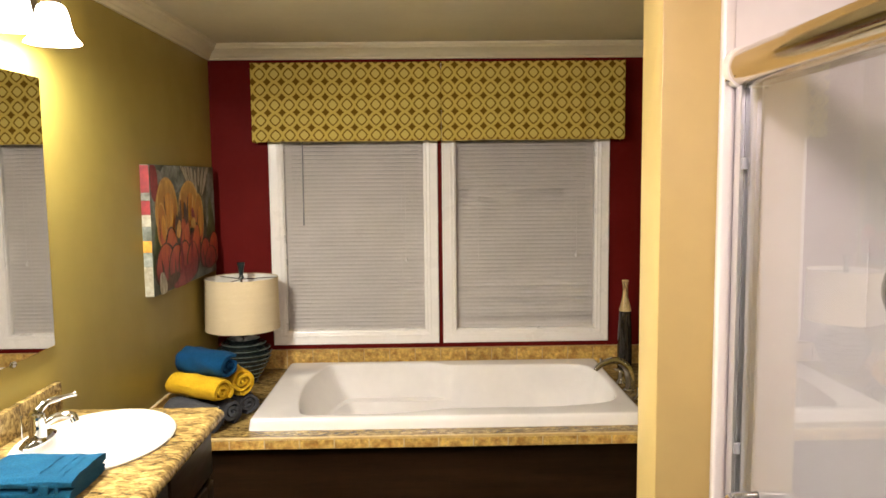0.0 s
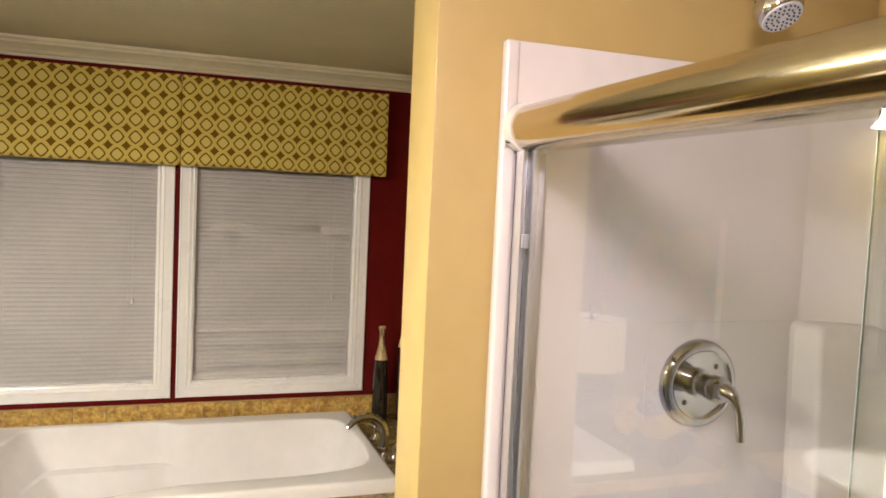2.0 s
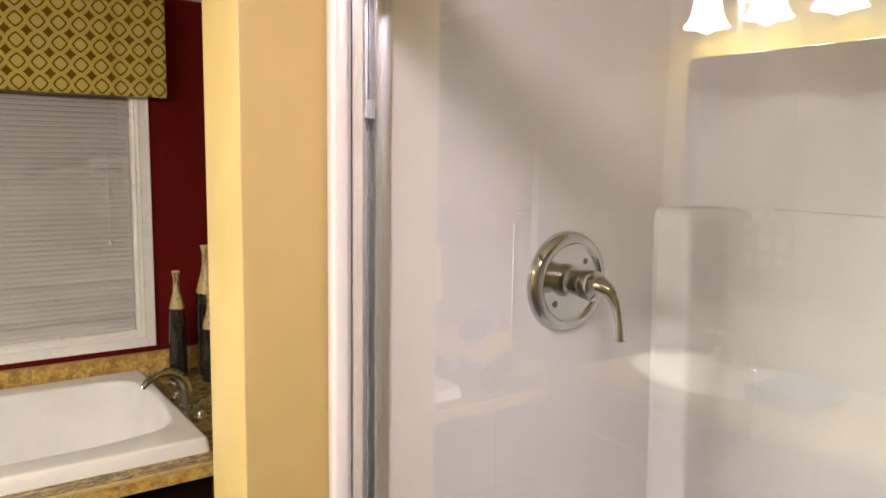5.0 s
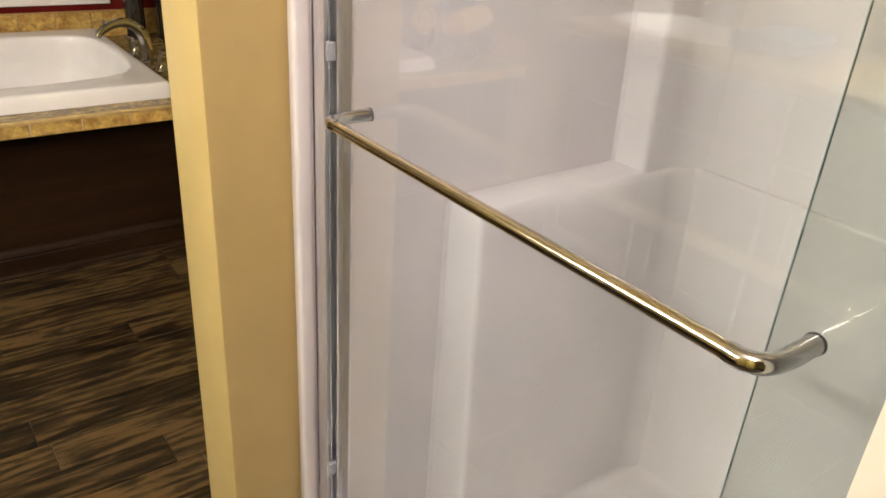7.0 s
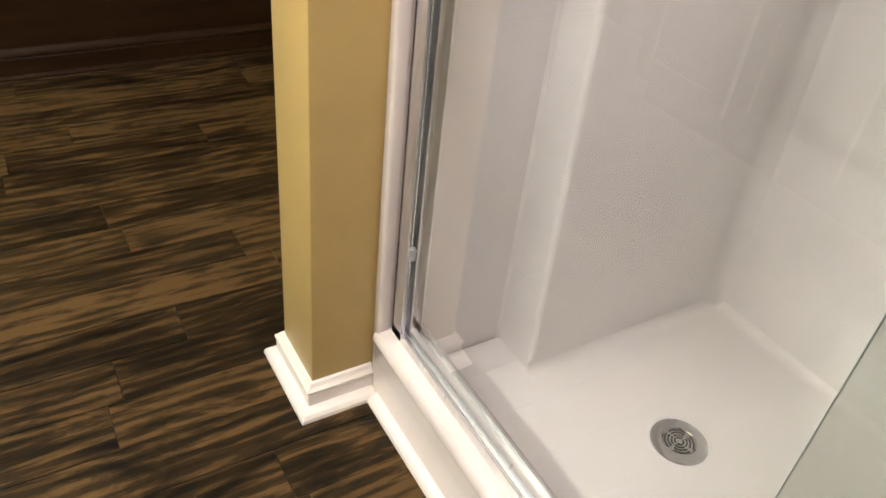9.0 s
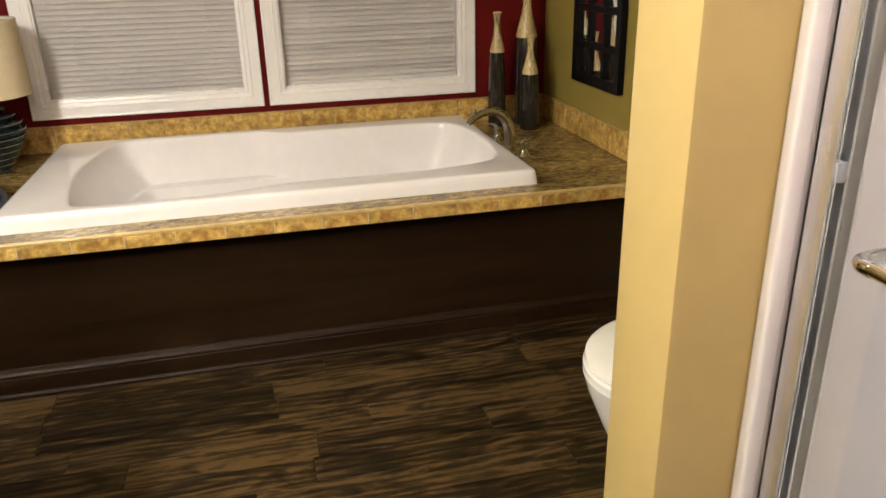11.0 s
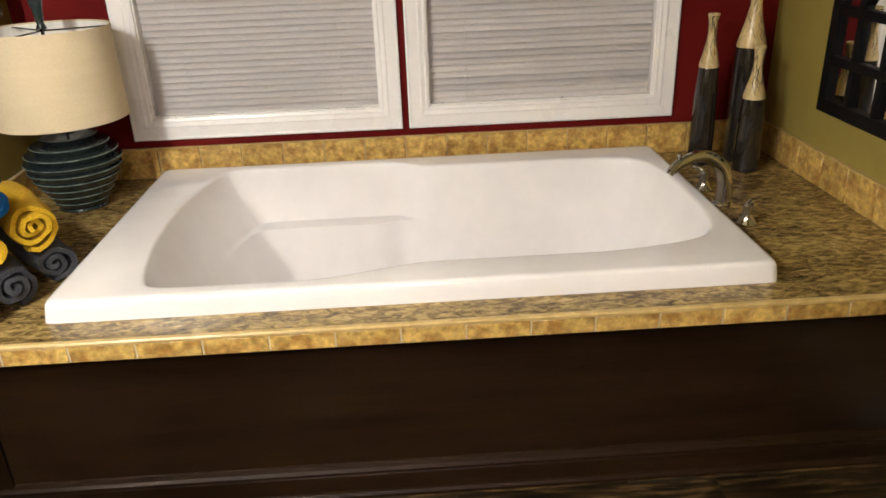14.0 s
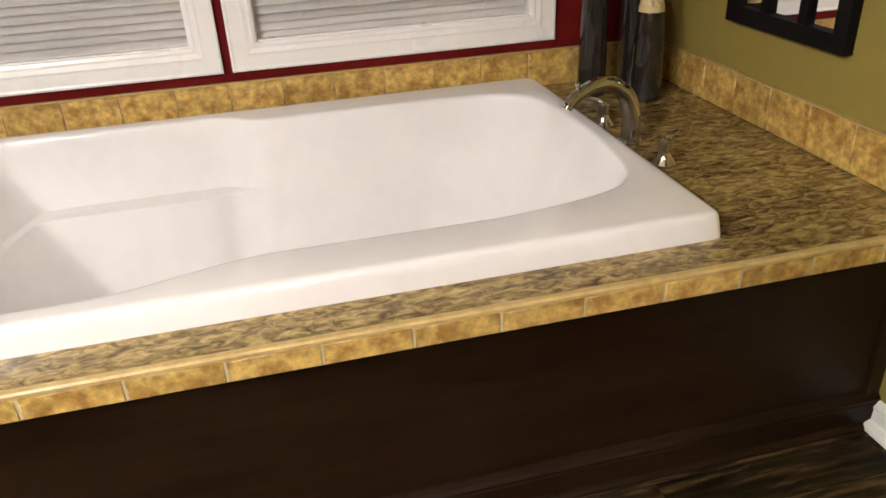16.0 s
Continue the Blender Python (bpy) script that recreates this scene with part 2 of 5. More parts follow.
CROWN = surface("cream_crown_paint", (0.66, 0.59, 0.40), 0.42, scale=4, fine=40, fine_mix=0.02)
ACRYLIC = surface("white_tub_acrylic", (0.90, 0.87, 0.855), 0.12, scale=3, fine=30, fine_mix=0.01, rough_var=0.04, coat=0.3)
SURROUND = surface("white_shower_fibreglass", (0.74, 0.705, 0.69), 0.14, scale=3, fine=30, fine_mix=0.012, rough_var=0.03, coat=0.3)
PORCELAIN = surface("white_porcelain", (0.84, 0.82, 0.78), 0.08, scale=3, fine=30, fine_mix=0.01, rough_var=0.02, coat=0.4)
CHROME = surface("polished_chrome", (0.62, 0.62, 0.63), 0.06, metal=1.0, scale=20, fine_mix=0.02, rough_var=0.03)
NICKEL = surface("satin_nickel", (0.70, 0.62, 0.46), 0.14, metal=1.0, scale=4, stretch=(30, 1, 30), fine=90, fine_mix=0.04, rough_var=0.05)
ALUMINIUM = surface("polished_aluminium", (0.80, 0.80, 0.81), 0.34, metal=1.0, scale=8, stretch=(10, 10, 1), fine_mix=0.04)
BRONZE = surface("dark_nickel_knob", (0.16, 0.14, 0.12), 0.22, metal=1.0, scale=20)
WOOD_DARK = surface("espresso_stained_wood", (0.0115, 0.0056, 0.0022), 0.44, other=(0.0215, 0.0100, 0.0037), scale=4, stretch=(0.5, 1, 6), mix=0.55, fine=40, fine_mix=0.16, bump=0.04, bump_scale=90, spec=0.12)
PLANK = plank_wood("dark_oak_plank")
JOINT = surface("floor_joint", (0.012, 0.009, 0.006), 0.7)
GRANITE = granite_laminate("granite_laminate")
TILE = surface("gold_travertine_tile", (0.62, 0.425, 0.125), 0.32, other=(0.33, 0.175, 0.038), scale=30, mix=0.74, fine=75, fine_mix=0.3, bump=0.12, bump_scale=110, random_value=0.13)
TILE_CAP = surface("cream_tile_edge", (0.58, 0.42, 0.18), 0.35, other=(0.44, 0.30, 0.10), scale=25, fine_mix=0.12)
GROUT = surface("pale_grout", (0.56, 0.46, 0.30), 0.8, scale=30, fine_mix=0.1)
BLIND = surface("white_blind_slat", (0.90, 0.855, 0.82), 0.62, scale=3, fine_mix=0.02, spec=0.25)
CLOTH = lattice_fabric("lattice_print_cotton")
LINEN = surface("cream_linen_shade", (0.66, 0.55, 0.36), 0.85, other=(0.62, 0.51, 0.33), scale=6, stretch=(1, 1, 6), fine=160, fine_mix=0.09, bump=0.15, bump_scale=350, spec=0.2)
SHADE_IN = surface("white_shade_lining", (0.80, 0.77, 0.70), 0.8)
TEAL = surface("teal_glazed_ceramic", (0.015, 0.021, 0.021), 0.2, other=(0.022, 0.031, 0.030), scale=14, fine=60, fine_mix=0.2, coat=0.3)
TEAL_RIM = surface("worn_teal_ridge", (0.20, 0.23, 0.20), 0.35, other=(0.05, 0.075, 0.07), scale=45, mix=0.8)
GREY_TOWEL = surface("charcoal_terry", (0.055, 0.056, 0.063), 0.95, other=(0.040, 0.041, 0.047), scale=18, fine=260, fine_mix=0.35, bump=0.8, bump_scale=420, spec=0.1, sheen=0.02)
YELLOW_TOWEL = surface("mustard_terry", (0.62, 0.385, 0.018), 0.95, other=(0.54, 0.32, 0.012), scale=18, fine=260, fine_mix=0.25, bump=0.8, bump_scale=420, spec=0.1, sheen=0.02)
BLUE_TOWEL = surface("deep_blue_terry", (0.0025, 0.046, 0.125), 0.95, other=(0.002, 0.033, 0.090), scale=18, fine=260, fine_mix=0.3, bump=0.8, bump_scale=420, spec=0.1, sheen=0.02)
TURQUOISE_TOWEL = surface("turquoise_terry", (0.0035, 0.055, 0.115), 0.95, other=(0.003, 0.042, 0.09), scale=18, fine=260, fine_mix=0.3, bump=0.8, bump_scale=420, spec=0.1, sheen=0.02)
VASE_DARK = surface("black_lacquer_glaze", (0.010, 0.008, 0.007), 0.09, other=(0.026, 0.021, 0.017), scale=9, stretch=(1, 1, 0.4), coat=0.2, rough_var=0.04)
CRACKLE = surface("cream_crackle_shell", (0.62, 0.50, 0.26), 0.3, other=(0.48, 0.34, 0.13), scale=26, mix=0.6, fine=90, fine_mix=0.15, coat=0.3)
CRACKS = surface("dark_crack_line", (0.05, 0.03, 0.012), 0.5)
BLACK_FRAME = surface("black_painted_wood", (0.004, 0.0035, 0.004), 0.45, spec=0.12, scale=10, fine_mix=0.2, bump=0.04)
MIRROR = surface("silvered_mirror", (0.88, 0.88, 0.87), 0.012, metal=1.0, scale=2, fine_mix=0.0, rough_var=0.0)
GLASS = clear_glass("shower_glass", (0.83, 0.85, 0.825), 1.6)
GLASS_EDGE = surface("ground_glass_edge", (0.26, 0.32, 0.29), 0.3)
PANE = clear_glass("window_glass", (0.98, 0.98, 0.98))
NIGHT = surface("night_outside", (0.01, 0.012, 0.018), 0.9)
FROSTED = glowing("lit_frosted_glass", (1.0, 0.95, 0.84), 32.0)
DOOR_PAINT = surface("cream_door_paint", (0.70, 0.64, 0.52), 0.4, scale=3, fine_mix=0.02, bump=0.03)
RUBBER = surface("clear_bumper", (0.34, 0.34, 0.35), 0.25)
DARK_HOLE = surface("dark_slot", (0.02, 0.02, 0.02), 0.6)
RUBBER_WHITE = surface("white_plastic", (0.74, 0.71, 0.68), 0.35)
SPRAY = surface("pale_grey_plastic", (0.62, 0.63, 0.66), 0.35)

# ---- building helpers ----


def box(x0, x1, y0, y1, z0, z1, bevel=0.0, segments=2, bm=None):
    b = bmesh.new()
    bmesh.ops.create_cube(b, size=1)
    for v in b.verts:
        v.co = Vector(((x0 + x1) / 2 + v.co.x * (x1 - x0), (y0 + y1) / 2 + v.co.y * (y1 - y0), (z0 + z1) / 2 + v.co.z * (z1 - z0)))
    if bevel:
        bmesh.ops.bevel(b, geom=b.edges[:], offset=bevel, segments=segments, profile=0.6, affect="EDGES", clamp_overlap=True)
    return merge(bm, b)


def merge(bm, other):
    if bm is None:
        return other
    me = bpy.data.meshes.new("scratch")
    other.to_mesh(me)
    bm.from_mesh(me)
    bpy.data.meshes.remove(me)
    other.free()
    return bm


def moved(bm, m):
    bmesh.ops.transform(bm, matrix=m, verts=bm.verts[:])
    return bm


def prism(profile, axis, a0, a1, bm=None):
    """A profile of (u, v) drawn out along an axis: x takes (y, z), y takes (x, z), z takes (x, y)."""
    b = bmesh.new()
    place = {"x": lambda u, v, a: (a, u, v), "y": lambda u, v, a: (u, a, v), "z": lambda u, v, a: (u, v, a)}[axis]
    ends = [[b.verts.new(place(u, v, a)) for u, v in profile] for a in (a0, a1)]
    b.faces.new(ends[0])
    b.faces.new(ends[1][::-1])
    for i in range(len(profile)):
        j = (i + 1) % len(profile)
        b.faces.new((ends[0][i], ends[1][i], ends[1][j], ends[0][j]))
    bmesh.ops.recalc_face_normals(b, faces=b.faces[:])
    return merge(bm, b)


def loft(rings, cap_start=False, cap_end=False, bm=None):
    b = bmesh.new()
    rows = [[b.verts.new(p) for p in ring] for ring in rings]
    for a, c in zip(rows, rows[1:]):
        for i in range(len(a)):
            j = (i + 1) % len(a)
            b.faces.new((a[i], a[j], c[j], c[i]))
    if cap_start:
        b.faces.new(rows[0][::-1])
    if cap_end:
        b.faces.new(rows[-1])
    bmesh.ops.recalc_face_normals(b, faces=b.faces[:])
    return merge(bm, b)


def lathe(profile, segments=40, centre=(0, 0, 0), bm=None, caps=True):
    """Turns (radius, z) pairs about the vertical through centre."""
    cx, cy, cz = centre
    rings = [[(cx + r * math.cos(2 * math.pi * i / segments), cy + r * math.sin(2 * math.pi * i / segments), cz + z) for i in range(segments)] for r, z in profile]
    return loft(rings, caps, caps, bm)


def tube(points, radius, segments=14, bm=None):
    """A round bar along points; radius is one number or one for each point."""
    points = [Vector(p) for p in points]
    radii = radius if isinstance(radius, (list, tuple)) else [radius] * len(points)
    rings, side = [], None
    for i, p in enumerate(points):
        d = (points[min(i + 1, len(points) - 1)] - points[max(i - 1, 0)]).normalized()
        if side is None:
            side = d.orthogonal().normalized()
        side = (side - d * side.dot(d)).normalized()
        up = d.cross(side)
        rings.append([p + radii[i] * (math.cos(2 * math.pi * k / segments) * side + math.sin(2 * math.pi * k / segments) * up) for k in range(segments)])
    return loft(rings, True, True, bm)


def bend(points, steps=8):
    """A smooth curve through the points."""
    pts = [Vector(p) for p in points]
    pts = [2 * pts[0] - pts[1], *pts, 2 * pts[-1] - pts[-2]]
    out = []
    for a, b, c, d in zip(pts, pts[1:], pts[2:], pts[3:]):
        for k in range(steps):
            s = k / steps
            out.append(0.5 * ((2 * b) + (c - a) * s + (2 * a - 5 * b + 4 * c - d) * s * s + (3 * b - a - 3 * c + d) * s ** 3))
    return out + [pts[-2]]


def slab_with_hole(outer, hole, z0, z1):
    """A level slab with the outline outer (x, y) and a hole through it."""
    b = bmesh.new()
    layers = []
    for z in (z0, z1):
        edges = []
        loops = []
        for outline in (outer, hole):
            vs = [b.verts.new((x, y, z)) for x, y in outline]
            edges += [b.edges.new((vs[i], vs[(i + 1) % len(vs)])) for i in range(len(vs))]
            loops.append(vs)
        bmesh.ops.triangle_fill(b, use_beauty=True, edges=edges)
        layers.append(loops)
    for lo, hi in zip(*layers):
        for i in range(len(lo)):
            j = (i + 1) % len(lo)
            b.faces.new((lo[i], lo[j], hi[j], hi[i]))
    bmesh.ops.recalc_face_normals(b, faces=b.faces[:])
    return b


def obj(name, bm, material, smooth=True):
    me = bpy.data.meshes.new(name)
    bm.to_mesh(me)
    bm.free()
    me.materials.append(material)
    if smooth:
        for poly in me.polygons:
            poly.use_smooth = True
        me.set_sharp_from_angle(angle=radians(38))
    return new(name, me)


def thing(name, place, label, category, group="", kind=""):
    e = new(name)
    e.empty_display_size = 0.05
    e.matrix_basis = Matrix.Translation(place)
    return tagged(e, label, category, group, kind)


def part(name, bm, material, parent, label="", smooth=True):
    ob = obj(name, bm, material, smooth)
    ob.parent = parent
    if parent.parent is None:
        ob.matrix_parent_inverse = parent.matrix_basis.inverted()
    return tagged(ob, label)


def structure(name, bm, material, label, category, smooth=True):
    return tagged(obj(name, bm, material, smooth), label, category, kind="structure")


# ---- the room: walls, floor, ceiling ----
LEFT, RIGHT, BACK, SOUTH, TOP = -1.05, 1.287, 3.81, -0.16, 2.13
STUB_X, STUB_Y0, STUB_Y1 = 0.478, 1.358, 1.485
SHOWER_BACK = 1.335

floor = structure("floor", box(LEFT - 0.1, SHOWER_BACK + 0.1, -1.7, BACK, -0.08, -0.004), JOINT, "dark wood-look plank floor of the bathroom", "floor")
structure("ceiling", box(LEFT - 0.1, SHOWER_BACK + 0.1, -1.7, BACK + 0.12, TOP, TOP + 0.08), CEILING, "flat beige painted ceiling", "ceiling")
structure("wall_west", box(LEFT - 0.1, LEFT, -1.7, BACK + 0.12, 0, TOP), OLIVE, "olive painted wall behind the vanity", "wall")
structure("wall_east", box(RIGHT, SHOWER_BACK + 0.1, STUB_Y1, BACK, 0, TOP), OLIVE, "olive painted wall beside the tub deck", "wall")
structure("wall_partition", box(STUB_X, SHOWER_BACK, STUB_Y0, STUB_Y1, 0, TOP, 0.004), TAN, "tan partition wall at the end of the shower", "wall")
structure("wall_shower_back", box(SHOWER_BACK, SHOWER_BACK + 0.1, SOUTH, STUB_Y1, 0, TOP), TAN, "tan wall behind the shower", "wall")
structure("wall_shower_end", box(0.58, SHOWER_BACK, SOUTH, 0.085, 0, TOP), OLIVE, "olive painted wall at the shower's near end", "wall")
south = box(LEFT, -0.32, SOUTH - 0.11, SOUTH, 0, TOP)
south = box(0.52, SHOWER_BACK + 0.1, SOUTH - 0.11, SOUTH, 0, TOP, bm=south)
south = box(-0.32, 0.52, SOUTH - 0.11, SOUTH, 2.04, TOP, bm=south)
structure("wall_south", south, OLIVE, "olive painted wall with the entrance doorway", "wall")
structure("wall_hall", box(LEFT - 0.1, SHOWER_BACK + 0.1, -1.8, -1.7, 0, TOP), OLIVE, "olive painted wall of the hall outside", "wall")
structure("wall_hall_side", box(SHOWER_BACK, SHOWER_BACK + 0.1, -1.7, SOUTH - 0.11, 0, TOP), OLIVE, "olive painted side wall of the hall outside", "wall")

# window wall with two openings
WINDOWS = ((-0.76, 0.094), (0.116, 0.973))
CASING, SILL_Z, HEAD_Z = 0.068, 0.605, 1.80
north = box(LEFT, RIGHT + 0.16, BACK, BACK + 0.12, 0, SILL_Z + CASING)
north = box(LEFT, RIGHT + 0.16, BACK, BACK + 0.12, HEAD_Z - CASING, TOP, bm=north)
edges_x = [LEFT] + [x for a, b in WINDOWS for x in (a + CASING, b - CASING)] + [RIGHT + 0.16]
for x0, x1 in zip(edges_x[::2], edges_x[1::2]):
    north = box(x0, x1, BACK, BACK + 0.12, SILL_Z + CASING, HEAD_Z - CASING, bm=north)
structure("wall_north", north, RED, "deep red accent wall behind the tub", "wall", smooth=False)
structure("backdrop", box(-1.6, 1.9, 4.5, 4.52, -0.2, 2.6), NIGHT, "dark night outside the windows", "backdrop")

# crown moulding along three walls
CROWN_PROFILE = ((0, 2.055), (0.012, 2.055), (0.014, 2.066), (0.020, 2.070), (0.026, 2.082), (0.040, 2.096), (0.052, 2.104), (0.055, 2.114), (0.062, 2.118), (0.064, 2.13), (0, 2.13))
crown = prism([(BACK - u, v) for u, v in CROWN_PROFILE], "x", LEFT, RIGHT)
crown = prism([(LEFT + u, v) for u, v in CROWN_PROFILE], "y", SOUTH, BACK, crown)
crown = prism([(RIGHT - u, v) for u, v in CROWN_PROFILE], "y", STUB_Y1, BACK, crown)
structure("trim", crown, CROWN, "stepped cream crown moulding under the ceiling", "crown moulding", smooth=False)

# baseboards with a cap and a quarter-round shoe
BASE_PROFILE = ((0, 0), (0.011, 0), (0.011, 0.040), (0.009, 0.043), (0.013, 0.046), (0.013, 0.051), (0.008, 0.056), (0.004, 0.062), (0, 0.064))
SHOE_PROFILE = ((0.011, 0), (0.029, 0), (0.028, 0.007), (0.024, 0.013), (0.018, 0.017), (0.011, 0.019))


def skirting(name, stops):
    """A baseboard and its shoe along stops of (x, y, way x, way y), mitred where it turns."""
    whole = None
    for profile in (BASE_PROFILE, SHOE_PROFILE):
        rings = [[(x + wx * u, y + wy * u, v) for u, v in profile] for x, y, wx, wy in stops]
        whole = loft(rings, True, True, whole)
    return structure(name, whole, TRIM, "white moulded baseboard with quarter-round shoe", "baseboard", smooth=False)


skirting("baseboard_east", [(RIGHT, STUB_Y1, -1, 0), (RIGHT, 2.800, -1, 0)])
skirting("baseboard_partition", [(RIGHT - 0.03, STUB_Y1, 0, 1), (STUB_X, STUB_Y1, -1, 1), (STUB_X, STUB_Y0, -1, -1), (0.5825, STUB_Y0, 0, -1)])

# ---- windows, blinds, valance ----


def window(number, x0, x1):
    z0, z1, c = SILL_Z, HEAD_Z, CASING
    w = thing("window_%d" % number, ((x0 + x1) / 2, BACK, z0), "white cased window with a closed blind, night outside", "window", kind="structure")
    steps = ((0, 0.014), (0.005, 0.0165), (0.010, 0.0150), (0.038, 0.0138), (0.043, 0.0155), (0.055, 0.0125), (0.060, 0.0138), (0.068, 0.0105))
    rings = []
    for inset, proud in ((0, 0), *steps, (0.068, 0)):
        a, y = inset, BACK - proud
        rings.append([(x0 + a, y, z0 + a), (x1 - a, y, z0 + a), (x1 - a, y, z1 - a), (x0 + a, y, z1 - a)])
    part("casing", loft(rings), TRIM, w, "white fluted picture-frame casing", smooth=False)
    jamb = loft([[(x0 + c + d, y, z0 + c + d), (x1 - c - d, y, z0 + c + d), (x1 - c - d, y, z1 - c - d), (x0 + c + d, y, z1 - c - d)]
                 for d, y in ((-0.002, BACK), (0.004, BACK), (0.004, BACK + 0.075), (0.030, BACK + 0.075), (0.030, BACK + 0.11), (-0.002, BACK + 0.11))])
    part("jamb", jamb, TRIM, w, smooth=False)
    pane = part("pane", box(x0 + c + 0.028, x1 - c - 0.028, BACK + 0.085, BACK + 0.089, z0 + c + 0.028, z1 - c - 0.028), PANE, w, smooth=False)
    pane.visible_shadow = False


def blind(x0, x1, bottom, skew, wand_x, bead_x, cord_z):
    y = BACK + 0.028
    b = thing("window_blind", ((x0 + x1) / 2, y, bottom), "closed white aluminium mini blind inside the window casing", "blind", "bathroom blinds")
    slat = bmesh.new()
    rows = []
    for k in range(5):
        a = -1 + k / 2
        rows.append([slat.verts.new((x, y + 0.0068 * a - 0.0022 * (1 - a * a), 0.0097 * a)) for x in np.linspace(x0, x1, 5)])
    for p, q in zip(rows, rows[1:]):
        for i in range(4):
            slat.faces.new((p[i], p[i + 1], q[i + 1], q[i]))
    extra = bmesh.ops.solidify(slat, geom=slat.faces[:], thickness=0.0005)
    first = None
    count = 51
    pitch = (1.705 - bottom - 0.012) / count
    for i in range(count):
        z = bottom + 0.016 + pitch * i
        tilt = Matrix.Rotation(skew * (1 - i / count) ** 9, 4, "Y")
        turn = Matrix.Translation(((x0 + x1) / 2, 0, z)) @ tilt @ Matrix.Translation((-(x0 + x1) / 2, 0, 0))
        if first is None:
            first = part("slat", slat, BLIND, b)
            ob = first
        else:
            ob = new("slat", first.data)
            ob.parent, ob.matrix_parent_inverse = b, first.matrix_parent_inverse
        ob.matrix_basis = turn
    rail = box(x0, x1, y - 0.006, y + 0.006, bottom - 0.001, bottom + 0.009, 0.002)
    moved(rail, Matrix.Translation(((x0 + x1) / 2, 0, bottom)) @ Matrix.Rotation(skew, 4, "Y") @ Matrix.Translation((-(x0 + x1) / 2, 0, -bottom)))
    part("bottom_rail", rail, BLIND, b)
    part("head_rail", box(x0, x1, y - 0.013, y + 0.013, 1.705, 1.722, 0.002), BLIND, b)
    for f in (0.16, 0.84):
        part("ladder_cord", tube([(x0 + f * (x1 - x0), y - 0.0075, bottom + 0.004), (x0 + f * (x1 - x0), y - 0.0075, 1.705)], 0.0006, 6), BLIND, b)
    if wand_x is not None:
        part("tilt_wand", tube([(wand_x + 0.004, y - 0.016, 1.70), (wand_x, y - 0.014, 1.222)], 0.0032, 8), CHROME_CLEAR, b, "clear grey plastic wand")
    cord = part("lift_cord", tube([(bead_x, y - 0.013, 1.70), (bead_x, y - 0.012, cord_z)], 0.0009, 6), BLIND, b)
    part("tassel", lathe([(0.002, 0.012), (0.004, 0.009), (0.0075, -0.002), (0.008, -0.010), (0.004, -0.012)], 12, (bead_x, y - 0.012, cord_z)), BLIND, cord, "white plastic tassel")


CHROME_CLEAR = surface("clear_grey_plastic", (0.36, 0.36, 0.36), 0.2)
for number, (wx0, wx1) in enumerate(WINDOWS, 1):
    window(number, wx0, wx1)
blind(-0.684, 0.021, 0.672, 0.0, -0.595, -0.072, 1.04)
blind(0.190, 0.898, 0.668, -0.006, None, 0.812, 1.055)

VAL = thing("window_valance", (0.1, BACK, 1.64), "gold fabric window valance with a lattice print, over both windows", "valance")


def valance_panel(name, x0, x1, folds):
    b = bmesh.new()
    uv = b.loops.layers.uv.new("cloth")
    nx, nz = 60, 10
    z0, z1 = 1.642, 2.026

    def front(x, s):
        y = 3.712
        for fx, depth, width in folds:
            y += depth * math.exp(-((x - fx) / width) ** 2) * (1.1 - 0.5 * s)
        return y + 0.002 * noise.noise((x * 5, s * 2, 1.3))

    grid = []
    for i in range(nx + 1):
        x = x0 + (x1 - x0) * i / nx
        grid.append([(b.verts.new((x, front(x, k / nz), z0 + (z1 - z0) * k / nz + 0.003 * noise.noise((x * 4, k / nz, 4.0)))), x, z0 + (z1 - z0) * k / nz) for k in range(nz + 1)])
    for p, q in zip(grid, grid[1:]):
        for k in range(nz):
            f = b.faces.new((p[k][0], q[k][0], q[k + 1][0], p[k + 1][0]))
            for loop, (_, x, z) in zip(f.loops, (p[k], q[k], q[k + 1], p[k + 1])):
                loop[uv].uv = (x + 0.03, z + 0.002)
    part(name, b, CLOTH, VAL)


valance_panel("front_panel", -0.818, 0.114, ((0.114, 0.010, 0.012), (-0.2, 0.004, 0.10)))
valance_panel("front_panel", 0.116, 1.026, ((0.116, 0.010, 0.012), (0.86, 0.012, 0.022), (0.50, 0.004, 0.08), (0.34, 0.003, 0.02)))
for sx in (-0.818, 1.022):
    sd = box(sx, sx + 0.005, 3.7135, BACK, 1.642, 2.026)
    lay = sd.loops.layers.uv.new("cloth")
    for f in sd.faces:
        for loop in f.loops:
            loop[lay].uv = (loop.vert.co.y, loop.vert.co.z)
    part("side_panel", sd, CLOTH, VAL, smooth=False)
part("mounting_board", box(-0.812, 1.020, 3.722, BACK, 2.008, 2.020), TRIM, VAL, "white board behind the fabric")

# ---- tub deck, tub, faucet ----
DECK_Z, DECK_FRONT, PANEL_Y = 0.478, 2.745, 2.814
TUB = (-0.673, 0.899, 2.836, 3.752)


def smooth_step(a, b, x):
    s = min(1, max(0, (x - a) / (b - a)))
    return s * s * (3 - 2 * s)


